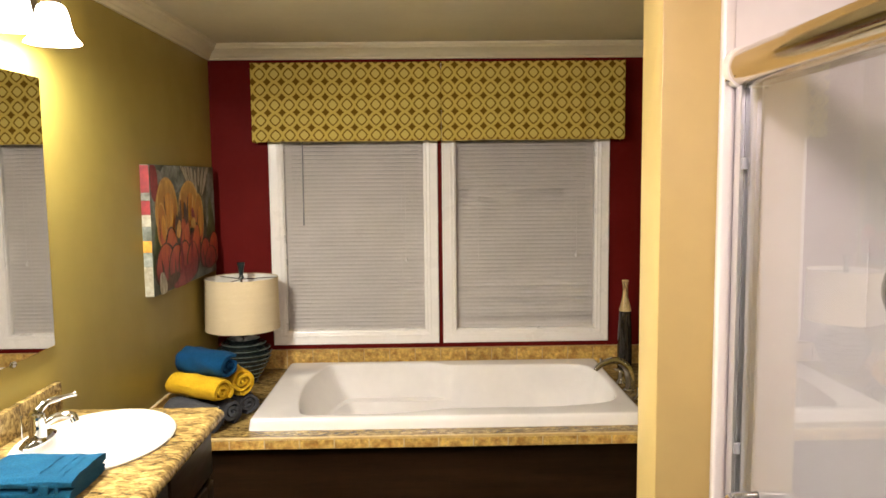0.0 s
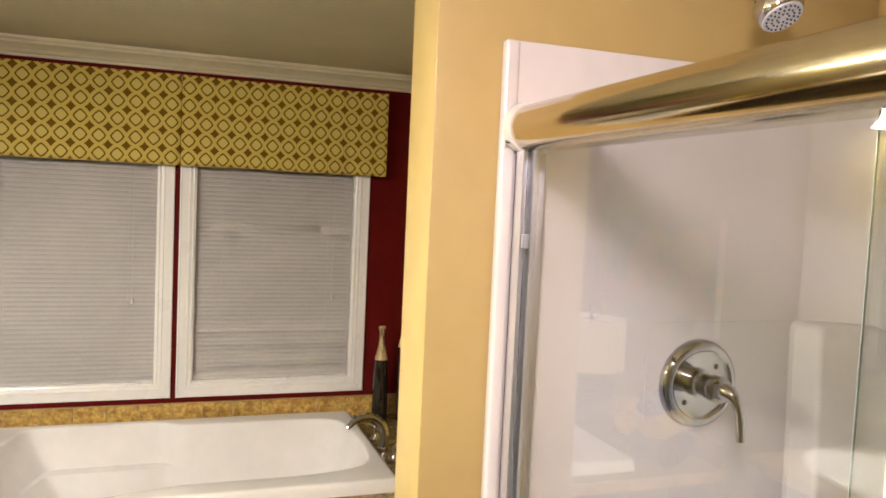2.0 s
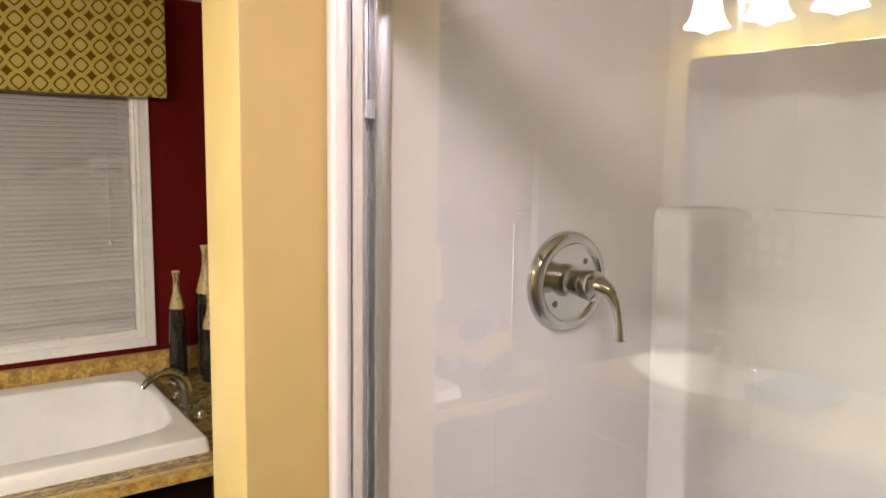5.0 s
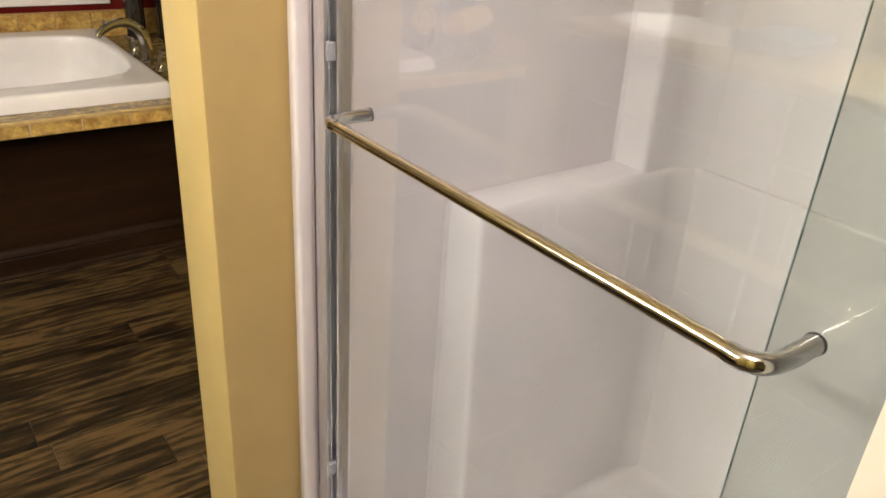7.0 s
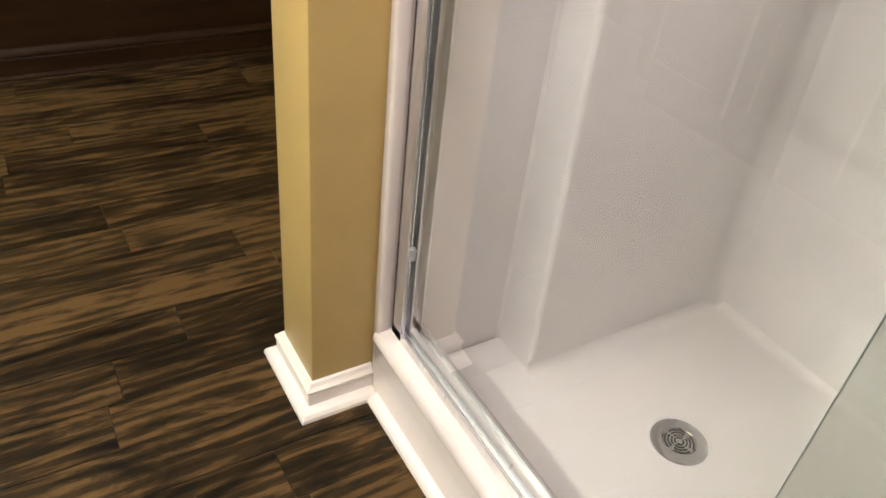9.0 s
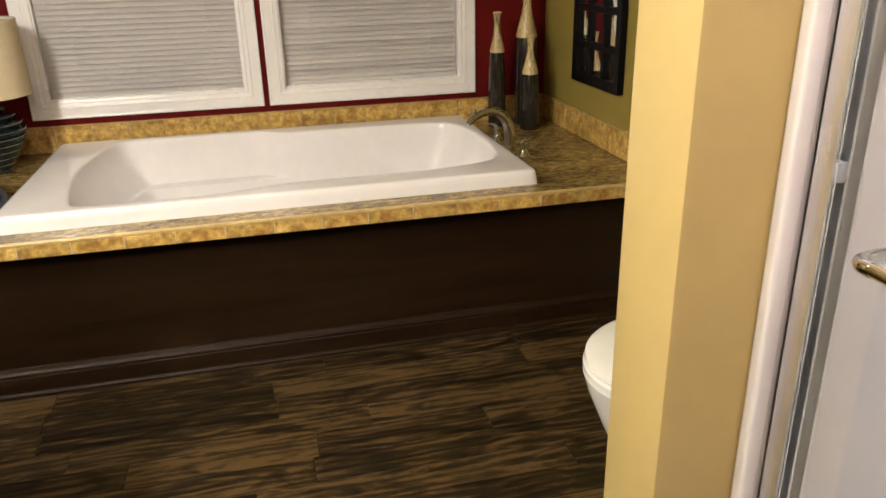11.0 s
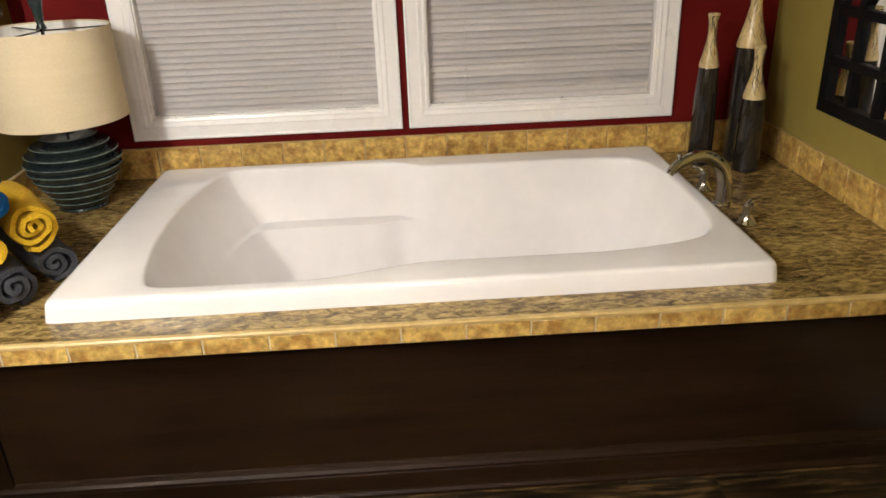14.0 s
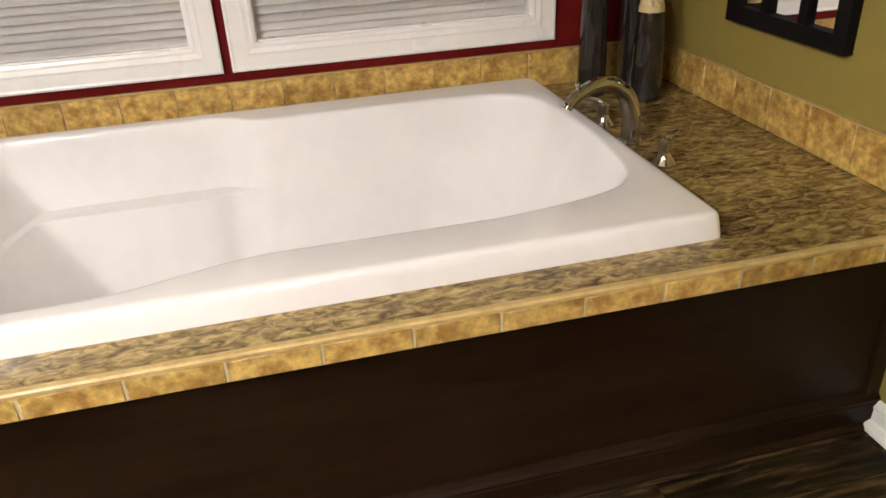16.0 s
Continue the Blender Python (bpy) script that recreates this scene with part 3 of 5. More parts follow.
tub_hole = [(TUB[0] + 0.05, TUB[2] + 0.03), (TUB[1] - 0.02, TUB[2] + 0.03), (TUB[1] - 0.02, TUB[3] - 0.02), (TUB[0] + 0.05, TUB[3] - 0.02)]
deck = thing("tub_deck", (0.1, 3.3, 0), "dark wood tub surround with a stone-look top and tiled edges", "tub deck")
part("deck_top", slab_with_hole([(LEFT, DECK_FRONT + 0.006), (RIGHT, DECK_FRONT + 0.006), (RIGHT, BACK), (LEFT, BACK)], tub_hole, 0.437, DECK_Z), GRANITE, deck, "brown granite-look laminate top", smooth=False)
part("front_panel", box(LEFT, RIGHT - 0.02, PANEL_Y + 0.002, PANEL_Y + 0.020, 0.0, 0.437), WOOD_DARK, deck, "espresso-stained wood panel", smooth=False)
for sx0, sx1 in ((LEFT, -0.822), (RIGHT - 0.032, RIGHT)):
    part("stile", box(sx0, sx1, PANEL_Y - 0.006, PANEL_Y + 0.003, 0.075, 0.437, 0.0015), WOOD_DARK, deck, "espresso-stained upright strip")
PLINTH = ((PANEL_Y + 0.002, 0), (PANEL_Y - 0.012, 0), (PANEL_Y - 0.012, 0.056), (PANEL_Y - 0.010, 0.059), (PANEL_Y - 0.014, 0.062), (PANEL_Y - 0.014, 0.068), (PANEL_Y - 0.008, 0.074), (PANEL_Y - 0.003, 0.083), (PANEL_Y + 0.002, 0.085))
part("plinth", prism(PLINTH, "x", LEFT, RIGHT), WOOD_DARK, deck, "moulded dark wood baseboard", smooth=False)
part("plinth_shoe", prism([(PANEL_Y - u, v) for u, v in ((0.012, 0), (0.024, 0), (0.023, 0.006), (0.018, 0.012), (0.012, 0.013))], "x", LEFT, RIGHT - 0.03), WOOD_DARK, deck, smooth=False)
part("edge_grout", box(LEFT, RIGHT, DECK_FRONT + 0.0015, DECK_FRONT + 0.006, 0.436, 0.4765), GROUT, deck, "pale grout", smooth=False)
part("backsplash_grout", box(LEFT, RIGHT - 0.001, BACK - 0.0075, BACK, DECK_Z, 0.576), GROUT, deck, "pale grout", smooth=False)
part("side_grout", box(RIGHT - 0.0075, RIGHT, DECK_FRONT + 0.02, BACK - 0.01, DECK_Z, 0.576), GROUT, deck, "pale grout", smooth=False)
part("side_grout", box(LEFT, LEFT + 0.0075, DECK_FRONT + 0.02, BACK - 0.01, DECK_Z, 0.576), GROUT, deck, "pale grout", smooth=False)
TILE_W, GAP = 0.1328, 0.0024


def tile_row(axis, start, stop, first_joint, shape):
    """Tiles of one row between the joints, each a bevelled piece of its own."""
    cuts = [first_joint + TILE_W * k for k in range(-20, 21)]
    cuts = [start] + [c for c in cuts if start + 0.012 < c < stop - 0.012] + [stop]
    shared = {}
    for a, b in zip(cuts, cuts[1:]):
        length = round(b - a - GAP, 4)
        if length not in shared:
            if axis == "x":
                ob = part("tile", box(-length / 2, length / 2, *shape, 0.0022, 1), TILE, deck)
            else:
                ob = part("tile", box(shape[0], shape[1], -length / 2, length / 2, shape[2], shape[3], 0.0022, 1), TILE, deck)
            shared[length] = ob
        else:
            ob = new("tile", shared[length].data)
            ob.parent, ob.matrix_parent_inverse = deck, shared[length].matrix_parent_inverse
        ob.matrix_basis = Matrix.Translation(((a + b) / 2, 0, 0) if axis == "x" else (0, (a + b) / 2, 0))


tile_row("x", LEFT, RIGHT - 0.001, 0.208, (DECK_FRONT, DECK_FRONT + 0.006, 0.4352, 0.4715))
tile_row("x", LEFT, RIGHT - 0.012, 0.1005, (BACK - 0.012, BACK - 0.003, DECK_Z + 0.001, 0.5755))
tile_row("y", DECK_FRONT + 0.02, BACK - 0.0125, 3.268, (RIGHT - 0.012, RIGHT - 0.003, DECK_Z + 0.001, 0.5755))
tile_row("y", DECK_FRONT + 0.02, BACK - 0.0125, 3.268, (LEFT + 0.003, LEFT + 0.012, DECK_Z + 0.001, 0.5755))
part("edge_bead", prism(((DECK_FRONT - 0.0008, 0.4722), (DECK_FRONT - 0.0008, 0.4775), (DECK_FRONT + 0.002, 0.4805), (DECK_FRONT + 0.010, 0.4812), (DECK_FRONT + 0.016, 0.4785), (DECK_FRONT + 0.016, 0.4722)), "x", LEFT, RIGHT), TILE_CAP, deck, "cream rounded nosing", smooth=False)
for cap in (box(LEFT, RIGHT - 0.012, BACK - 0.0125, BACK, 0.576, 0.5795, 0.0012), box(RIGHT - 0.0125, RIGHT, DECK_FRONT + 0.02, BACK - 0.012, 0.576, 0.5795, 0.0012)):
    part("backsplash_cap", cap, TILE_CAP, deck, "cream tile edge")


def p_ring(p, n=280):
    """A unit superellipse, with two fifths of its points gathered at the corners."""
    near = n // 10
    angles = [2 * math.pi * (i + 0.5) / (n - 4 * near) for i in range(n - 4 * near)]
    for corner in range(4):
        angles += [math.pi / 4 + corner * math.pi / 2 + 0.07 * (2 * (i + 0.37) / near - 1) for i in range(near)]
    out = []
    for a in sorted(angles):
        c, s = math.cos(a), math.sin(a)
        k = (abs(c) ** p + abs(s) ** p) ** (-1 / p)
        out.append((c * k, s * k))
    return out


def head_ring(depth, n=280):
    """A rounded unit rectangle: crisp corners at the head end, growing crisper with depth, and softer ones at the foot."""
    soft, crisp = p_ring(9 - 3 * min(1, depth), n), p_ring(24 + 8 * min(1, depth), n)
    return [c if c[0] < 0 else s for s, c in zip(soft, crisp)]


def tub_rim(d, z):
    """The rim's outer outline, d metres inside the skirt's foot."""
    x0, x1, y0, y1 = TUB
    return [((x0 + x1) / 2 + X * ((x1 - x0) / 2 - d), (y0 + y1) / 2 + Y * ((y1 - y0) / 2 - d), z) for X, Y in p_ring(70)]


def tub_basin(z, grow=0.0, depth=0.0):
    """The basin's outline: wider at the head end, with waved long sides; depth 0 at the rim, 1 on the floor."""
    ring = []
    for X, Y in head_ring(depth):
        xl = -0.525 + 0.07 * Y * Y * (1 if Y > 0 else 0.75) + 0.26 * depth - grow
        xr = 0.853 - 0.035 * Y * Y - 0.12 * depth + grow
        x = (xl + xr) / 2 + X * (xr - xl) / 2
        head = 1 - smooth_step(-0.14, 0.17, x)
        yf = 2.954 + 0.03 * smooth_step(0.5, 0.83, x) - 0.062 * head - grow + 0.10 * depth
        yb = 3.643 + 0.058 * (1 - smooth_step(0.05, 0.17, x)) + grow - 0.085 * depth
        if depth > 0.33:
            arm = 1 - smooth_step(0.0, 0.16, x)
            yf, yb = yf + 0.055 * arm, yb - 0.055 * arm
        ring.append((x, (yf + yb) / 2 + Y * (yb - yf) / 2, z))
    return ring


tub = thing("bathtub", (0.1, 3.29, DECK_Z), "white acrylic drop-in bathtub, empty, set in the tiled deck", "bathtub")
rings = [tub_rim(0.02, 0.46), tub_rim(0.0, DECK_Z + 0.0005), tub_rim(0.003, 0.502), tub_rim(0.0055, 0.5165), tub_rim(0.009, 0.522), tub_rim(0.015, 0.5247), tub_rim(0.022, 0.5250)]
rings += [tub_basin(0.5240, 0.012), tub_basin(0.5230, 0.006), tub_basin(0.5205, 0.002), tub_basin(0.516, 0.0), tub_basin(0.495, 0.0, 0.035)]
for s in (0.12, 0.22, 0.31, 0.325):
    rings.append(tub_basin(0.485 - 0.40 * s, 0.0, s))
for s in (0.335, 0.345, 0.36, 0.45, 0.6, 0.75, 0.86):
    rings.append(tub_basin(0.485 - 0.40 * s, 0.0, s))
rings += [tub_basin(0.118, 0.0, 0.93), tub_basin(0.103, 0.0, 1.0), tub_basin(0.096, -0.02, 1.06), tub_basin(0.094, -0.07, 1.1)]
part("shell", loft(rings, False, True), ACRYLIC, tub)
part("drain", lathe([(0.0, 0.0985), (0.034, 0.0985), (0.036, 0.096), (0.036, 0.092)], 28, (0.56, 3.3, 0.0)), CHROME, tub, "chrome drain")


def tub_faucet():
    f = thing("tub_faucet", (0.955, 3.305, DECK_Z), "chrome arched tub spout on the deck", "faucet")
    path = bend([(0.958, 3.308, 0.478), (0.960, 3.308, 0.53), (0.945, 3.308, 0.585), (0.905, 3.304, 0.618), (0.862, 3.297, 0.621), (0.820, 3.287, 0.606), (0.798, 3.282, 0.588)])
    n = len(path) - 1
    part("spout", tube(path, [0.0215 - 0.0085 * smooth_step(0, 1, i / n) for i in range(n + 1)], 20), CHROME, f)
    part("base_ring", lathe([(0.027, 0), (0.028, 0.006), (0.024, 0.012), (0.021, 0.013)], 28, (0.958, 3.308, DECK_Z)), CHROME, f)
    part("aerator", tube([(0.7985, 3.282, 0.589), (0.794, 3.281, 0.582)], 0.0105, 16), CHROME, f)
    part("lift_knob", lathe([(0.0035, 0), (0.0035, 0.012), (0.006, 0.014), (0.0065, 0.02), (0.003, 0.023)], 14, (0.820, 3.287, 0.614)), CHROME, f)


def tub_handle(x, y, aim, label):
    h = thing("tub_tap", (x, y, DECK_Z), label, "tap", "tub taps")
    part("escutcheon", lathe([(0.024, 0), (0.0255, 0.005), (0.021, 0.012), (0.015, 0.022), (0.0125, 0.035), (0.0135, 0.048), (0.0125, 0.055), (0.006, 0.060)], 28, (x, y, DECK_Z)), CHROME, h)
    c, s = math.cos(aim), math.sin(aim)
    lever = bend([(x, y, DECK_Z + 0.054), (x + 0.012 * c, y + 0.012 * s, DECK_Z + 0.061), (x + 0.024 * c, y + 0.024 * s, DECK_Z + 0.063), (x + 0.036 * c, y + 0.036 * s, DECK_Z + 0.066)], 6)
    part("lever", tube(lever, [0.0085 - 0.0045 * i / (len(lever) - 1) for i in range(len(lever))], 12), CHROME, h)


tub_faucet()
tub_handle(0.952, 3.43, radians(140), "chrome lever handle on the tub deck behind the spout")
tub_handle(0.965, 3.165, radians(20), "chrome lever handle on the tub deck before the spout")

# ---- table lamp, vases, arched mirror, painting ----


def table_lamp(x, y):
    lamp = thing("table_lamp", (x, y, DECK_Z), "unlit lamp with ridged teal ceramic base and cream drum shade", "lamp")
    prof, ridges = [(0.066, 0.0), (0.070, 0.004)], []
    for k, r in enumerate((0.078, 0.092, 0.106, 0.119, 0.129, 0.134, 0.126, 0.106, 0.078)):
        z = 0.010 + 0.0235 * k
        prof += [(r - 0.012, z), (r - 0.005, z + 0.010), (r, z + 0.017), (r - 0.001, z + 0.021), (r - 0.010, z + 0.0232)]
        ridges.append((r, z + 0.0185))
    prof += [(0.052, 0.226), (0.030, 0.234), (0.024, 0.240), (0.026, 0.248), (0.016, 0.252)]
    part("base", lathe(prof, 64, (x, y, DECK_Z)), TEAL, lamp)
    for r, z in ridges:
        part("ridge", lathe([(r - 0.002, z - 0.0022), (r + 0.0006, z), (r - 0.002, z + 0.0026)], 64, (x, y, DECK_Z), caps=False), TEAL_RIM, lamp, "worn pale edge")
    part("stem", tube([(x, y, DECK_Z + 0.24), (x, y, 0.985)], 0.005, 10), BRONZE, lamp, "dark metal stem")
    a, b = (0.176, 0.742), (0.172, 0.990)
    shade = part("shade", lathe([a, (0.1765, 0.749), (0.1725, 0.985), b, (0.170, 0.990), (0.170, 0.985), (0.173, 0.749), (0.174, 0.742), a], 72, (x, y, 0), caps=False), LINEN, lamp, "cream linen drum")
    part("lining", lathe([(0.1695, 0.986), (0.1725, 0.745)], 72, (x, y, 0), caps=False), SHADE_IN, shade, "white lining")
    for z, r in ((0.747, 0.1772), (0.985, 0.1732)):
        part("band", lathe([(r, z - 0.006), (r + 0.0006, z), (r, z + 0.005)], 72, (x, y, 0), caps=False), LINEN, shade)
    for k in range(3):
        t = 2 * math.pi * k / 3 + 0.35
        part("spider_arm", tube([(x, y, 0.982), (x + 0.1695 * math.cos(t), y + 0.1695 * math.sin(t), 0.982)], 0.0022, 8), BRONZE, shade, "dark wire arm")
    fin = [(0.008, 0.984), (0.014, 0.988), (0.012, 0.994), (0.009, 1.000), (0.0105, 1.010), (0.012, 1.022), (0.0145, 1.040), (0.0185, 1.056), (0.0195, 1.063), (0.015, 1.065)]
    part("finial", lathe(fin, 28, (x, y, 0)), TEAL, lamp, "ribbed teal finial")


table_lamp(-0.862, 3.575)


def bottle_vase(x, y, height, split, r_base, r_split, r_neck, r_lip, label, seed):
    v = thing("bottle_vase", (x, y, DECK_Z), label, "vase", "tall vases on the deck")
    zs = split - DECK_Z
    part("body", lathe([(r_base - 0.006, 0), (r_base, 0.004), (r_base + 0.001, 0.3 * zs), (0.5 * (r_base + r_split) + 0.002, 0.7 * zs), (r_split + 0.001, zs - 0.003), (r_split, zs)], 44, (x, y, DECK_Z)), VASE_DARK, v, "glossy black lower body")
    rel = [(r_split + 0.0012, 0), (r_split + 0.001, 0.008), (0.62 * r_split + 0.38 * r_neck, 0.25), (0.25 * r_split + 0.75 * r_neck, 0.42), (r_neck, 0.60), (r_neck, 0.78), (0.6 * r_neck + 0.4 * r_lip, 0.90), (r_lip, 0.985), (r_lip - 0.002, 1.0), (r_lip - 0.006, 0.99), (r_neck - 0.004, 0.85)]
    neck_h = height - split
    prof = [(r, z if z < 0.02 else z * neck_h) for r, z in rel]
    neck = part("neck", lathe(prof, 44, (x, y, split)), CRACKLE, v, "cream crackled neck")
    rng = random.Random(seed)

    def radius(z):
        for (r0, z0), (r1, z1) in zip(prof, prof[1:8]):
            if z0 <= z <= z1:
                return r0 + (r1 - r0) * (z - z0) / (z1 - z0)
        return prof[7][0]

    for _ in range(26):
        a, z, pts = rng.uniform(0, 6.28), rng.uniform(0.05, 0.75) * neck_h, []
        for _ in range(7):
            r = radius(z) + 0.0003
            pts.append((x + r * math.cos(a), y + r * math.sin(a), split + z))
            a, z = a + rng.uniform(-0.35, 0.35), min(0.95 * neck_h, z + rng.uniform(0.004, 0.018))
        part("crack", tube(pts, 0.0008, 5), CRACKS, neck)


bottle_vase(1.030, 3.675, 0.938, 0.782, 0.036, 0.028, 0.0125, 0.0175, "mid-height black bottle vase with a cream crackled neck", 3)
bottle_vase(1.160, 3.690, 1.037, 0.835, 0.044, 0.0415, 0.0165, 0.0225, "tallest black bottle vase with a cream crackled neck", 5)
bottle_vase(1.140, 3.585, 0.853, 0.702, 0.038, 0.031, 0.0130, 0.0175, "short black bottle vase with a cream crackled neck", 8)


def arched_mirror():
    x, y0, y1, z0, spring, r = RIGHT - 0.001, 3.066, 3.456, 0.694, 0.962, 0.195
    m = thing("arched_wall_mirror", (x, (y0 + y1) / 2, z0), "black window-pane mirror with an arched top on the olive wall", "mirror")
    cy = (y0 + y1) / 2

    def arch(rad, n=28):
        return [(cy + rad * math.cos(math.pi * k / n), spring + rad * math.sin(math.pi * k / n)) for k in range(n + 1)]

    outline = [(y1 - 0.01, z0 + 0.01)] + arch(r - 0.01) + [(y0 + 0.01, z0 + 0.01)]
    glass = bmesh.new()
    rows = [[glass.verts.new((xx, yy, zz)) for yy, zz in outline] for xx in (x - 0.010, x - 0.006)]
    glass.faces.new(rows[0]), glass.faces.new(rows[1][::-1])
    for i in range(len(outline)):
        j = (i + 1) % len(outline)
        glass.faces.new((rows[0][i], rows[1][i], rows[1][j], rows[0][j]))
    bmesh.ops.recalc_face_normals(glass, faces=glass.faces[:])
    part("mirror_glass", glass, MIRROR, m, "silvered mirror glass", smooth=False)
    xa, xb = x - 0.024, x - 0.0005

    def band(rad, width, name, square):
        b = bmesh.new()
        outer, inner = arch(rad), arch(rad - width)
        if square:
            outer = [(y1, z0)] + outer + [(y0, z0)]
            inner = [(y1 - width, z0 + width)] + inner + [(y0 + width, z0 + width)]
        quads = [[[b.verts.new((xx, *p)) for p in line] for line in (outer, inner)] for xx in (xa, xb)]
        n = len(outer)
        for i in range(n if square else n - 1):
            j = (i + 1) % n
            b.faces.new((quads[0][0][i], quads[0][0][j], quads[0][1][j], quads[0][1][i]))
            b.faces.new((quads[1][0][i], quads[1][1][i], quads[1][1][j], quads[1][0][j]))
            b.faces.new((quads[0][0][i], quads[1][0][i], quads[1][0][j], quads[0][0][j]))
            b.faces.new((quads[0][1][i], quads[0][1][j], quads[1][1][j], quads[1][1][i]))
        bmesh.ops.recalc_face_normals(b, faces=b.faces[:])
        part(name, b, BLACK_FRAME, m)

    band(r, 0.036, "outer_frame", True)
    band(0.078, 0.022, "inner_arch", False)
    for yy in (cy - 0.062, cy + 0.062):
        part("upright_bar", box(xa + 0.002, xb, yy - 0.012, yy + 0.012, z0 + 0.03, spring + 0.06, 0.002), BLACK_FRAME, m)
    for zz in (0.835, 0.965):
        part("cross_bar", box(xa + 0.001, xb, y0 + 0.03, y1 - 0.03, zz - 0.012, zz + 0.012, 0.002), BLACK_FRAME, m)
    for deg in (35, 90, 145):
        a = radians(deg)
        b = box(xa + 0.002, xb, 0.060, r - 0.02, -0.010, 0.010, 0.002)
        moved(b, Matrix.Translation((0, cy, spring)) @ Matrix.Rotation(a, 4, "X"))
        part("spoke", b, BLACK_FRAME, m)


arched_mirror()


def painting():
    x, y0, y1, z0, z1 = LEFT + 0.036, 2.848, 3.700, 1.012, 1.522
    c = thing("flower_painting", (x, (y0 + y1) / 2, z0), "unframed canvas of orange and yellow tulips on the olive wall", "painting")
    canvas = surface("painted_canvas_ground", (0.13, 0.14, 0.10), 0.6, other=(0.028, 0.032, 0.016), scale=9, mix=0.7, fine=60, fine_mix=0.3, bump=0.1)
    sky = surface("grey_blue_paint", (0.24, 0.26, 0.23), 0.6, other=(0.09, 0.10, 0.075), scale=14, mix=0.7, fine_mix=0.3)
    yellow = surface("ochre_paint", (0.62, 0.32, 0.035), 0.55, other=(0.42, 0.15, 0.015), scale=14, stretch=(1, 2, 0.8), mix=0.6, fine_mix=0.2)
    orange = surface("orange_red_paint", (0.52, 0.105, 0.022), 0.55, other=(0.30, 0.035, 0.012), scale=14, stretch=(1, 2, 0.8), mix=0.6, fine_mix=0.2)
    crimson = surface("crimson_paint", (0.26, 0.012, 0.016), 0.55, other=(0.12, 0.008, 0.010), scale=14, mix=0.6, fine_mix=0.2)
    cream = surface("cream_paint", (0.50, 0.47, 0.37), 0.6, other=(0.25, 0.22, 0.15), scale=20, stretch=(1, 3, 0.8), mix=0.6, fine_mix=0.2)
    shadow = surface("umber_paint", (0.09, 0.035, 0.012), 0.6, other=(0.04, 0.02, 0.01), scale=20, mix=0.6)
    green = surface("sage_paint", (0.10, 0.12, 0.035), 0.6, other=(0.04, 0.055, 0.014), scale=16, mix=0.6)
    part("canvas", box(LEFT + 0.0005, x, y0, y1, z0, z1, 0.003), canvas, c, "dark green painted canvas")
    layer = [0]

    def stroke(u, v, length, width, turn, material, tip=0.5):
        """A leaf-shaped dab of paint: centre u across, v down, of unit canvas."""
        layer[0] += 1
        b = bmesh.new()
        xx = x + 0.0004 + 0.00012 * layer[0]
        cy, cz = y0 + u * (y1 - y0), z1 - v * (z1 - z0)
        n = 22
        top = []
        for k in range(n):
            a = 2 * math.pi * k / n
            yy, zz = math.sin(a) * width / 2 * (1 - tip * 0.5 * math.cos(a)), math.cos(a) * length / 2
            yy, zz = yy * math.cos(turn) - zz * math.sin(turn), yy * math.sin(turn) + zz * math.cos(turn)
            wob = 1 + 0.07 * noise.noise((u * 9 + math.cos(a), v * 9 + math.sin(a), layer[0]))
            top.append((min(y1 - 0.002, max(y0 + 0.002, cy + yy * wob)), min(z1 - 0.002, max(z0 + 0.002, cz + zz * wob))))
        rows = [[b.verts.new((q, yy, zz)) for yy, zz in top] for q in (xx - 0.0004, xx)]
        b.faces.new(rows[1])
        for k in range(n):
            j = (k + 1) % n
            b.faces.new((rows[0][k], rows[0][j], rows[1][j], rows[1][k]))
        bmesh.ops.recalc_face_normals(b, faces=b.faces[:])
        part("paint_dab", b, material, c, smooth=False)

    for u, v, l, w, a in ((0.30, 0.08, 0.16, 0.32, 0.2), (0.12, 0.25, 0.22, 0.16, 0.1), (0.92, 0.35, 0.3, 0.16, 0.0), (0.50, 0.15, 0.2, 0.2, 0.0)):
        stroke(u, v, l, w, a, sky)
    for u, v, l, w, a in ((0.93, 0.55, 0.28, 0.09, 0.2), (0.06, 0.62, 0.26, 0.07, -0.2), (0.47, 0.52, 0.3, 0.05, 0.1), (0.86, 0.62, 0.22, 0.05, -0.4)):
        stroke(u, v, l, w, a, green)
    for k, deg in enumerate((-66, -50, -34, -20, -6, 8, 22, 38, 54)):
        a = radians(deg)
        reach = 0.15 + 0.05 * math.sin(k * 2.1)
        stroke(0.68 + 0.21 * math.sin(a), -0.02 + 1.05 * reach * math.cos(a), 0.9 * reach, 0.042, -a + math.pi, shadow, 0.3)
        stroke(0.68 + 0.21 * math.sin(a), -0.02 + 1.05 * reach * math.cos(a), 0.86 * reach, 0.034, -a + math.pi, cream, 0.3)
    for u, v, l, w, a in ((0.03, 0.10, 0.12, 0.10, 0.0), (0.05, 0.19, 0.09, 0.08, 0.5)):
        stroke(u, v, l, w, a, crimson)
    halo = surface("pale_ochre_paint", (0.62, 0.40, 0.10), 0.55, other=(0.45, 0.22, 0.04), scale=18, stretch=(1, 2, 0.7), mix=0.6, fine_mix=0.2)
    petal = graded_petals("flame_petal_paint", z0, z1)
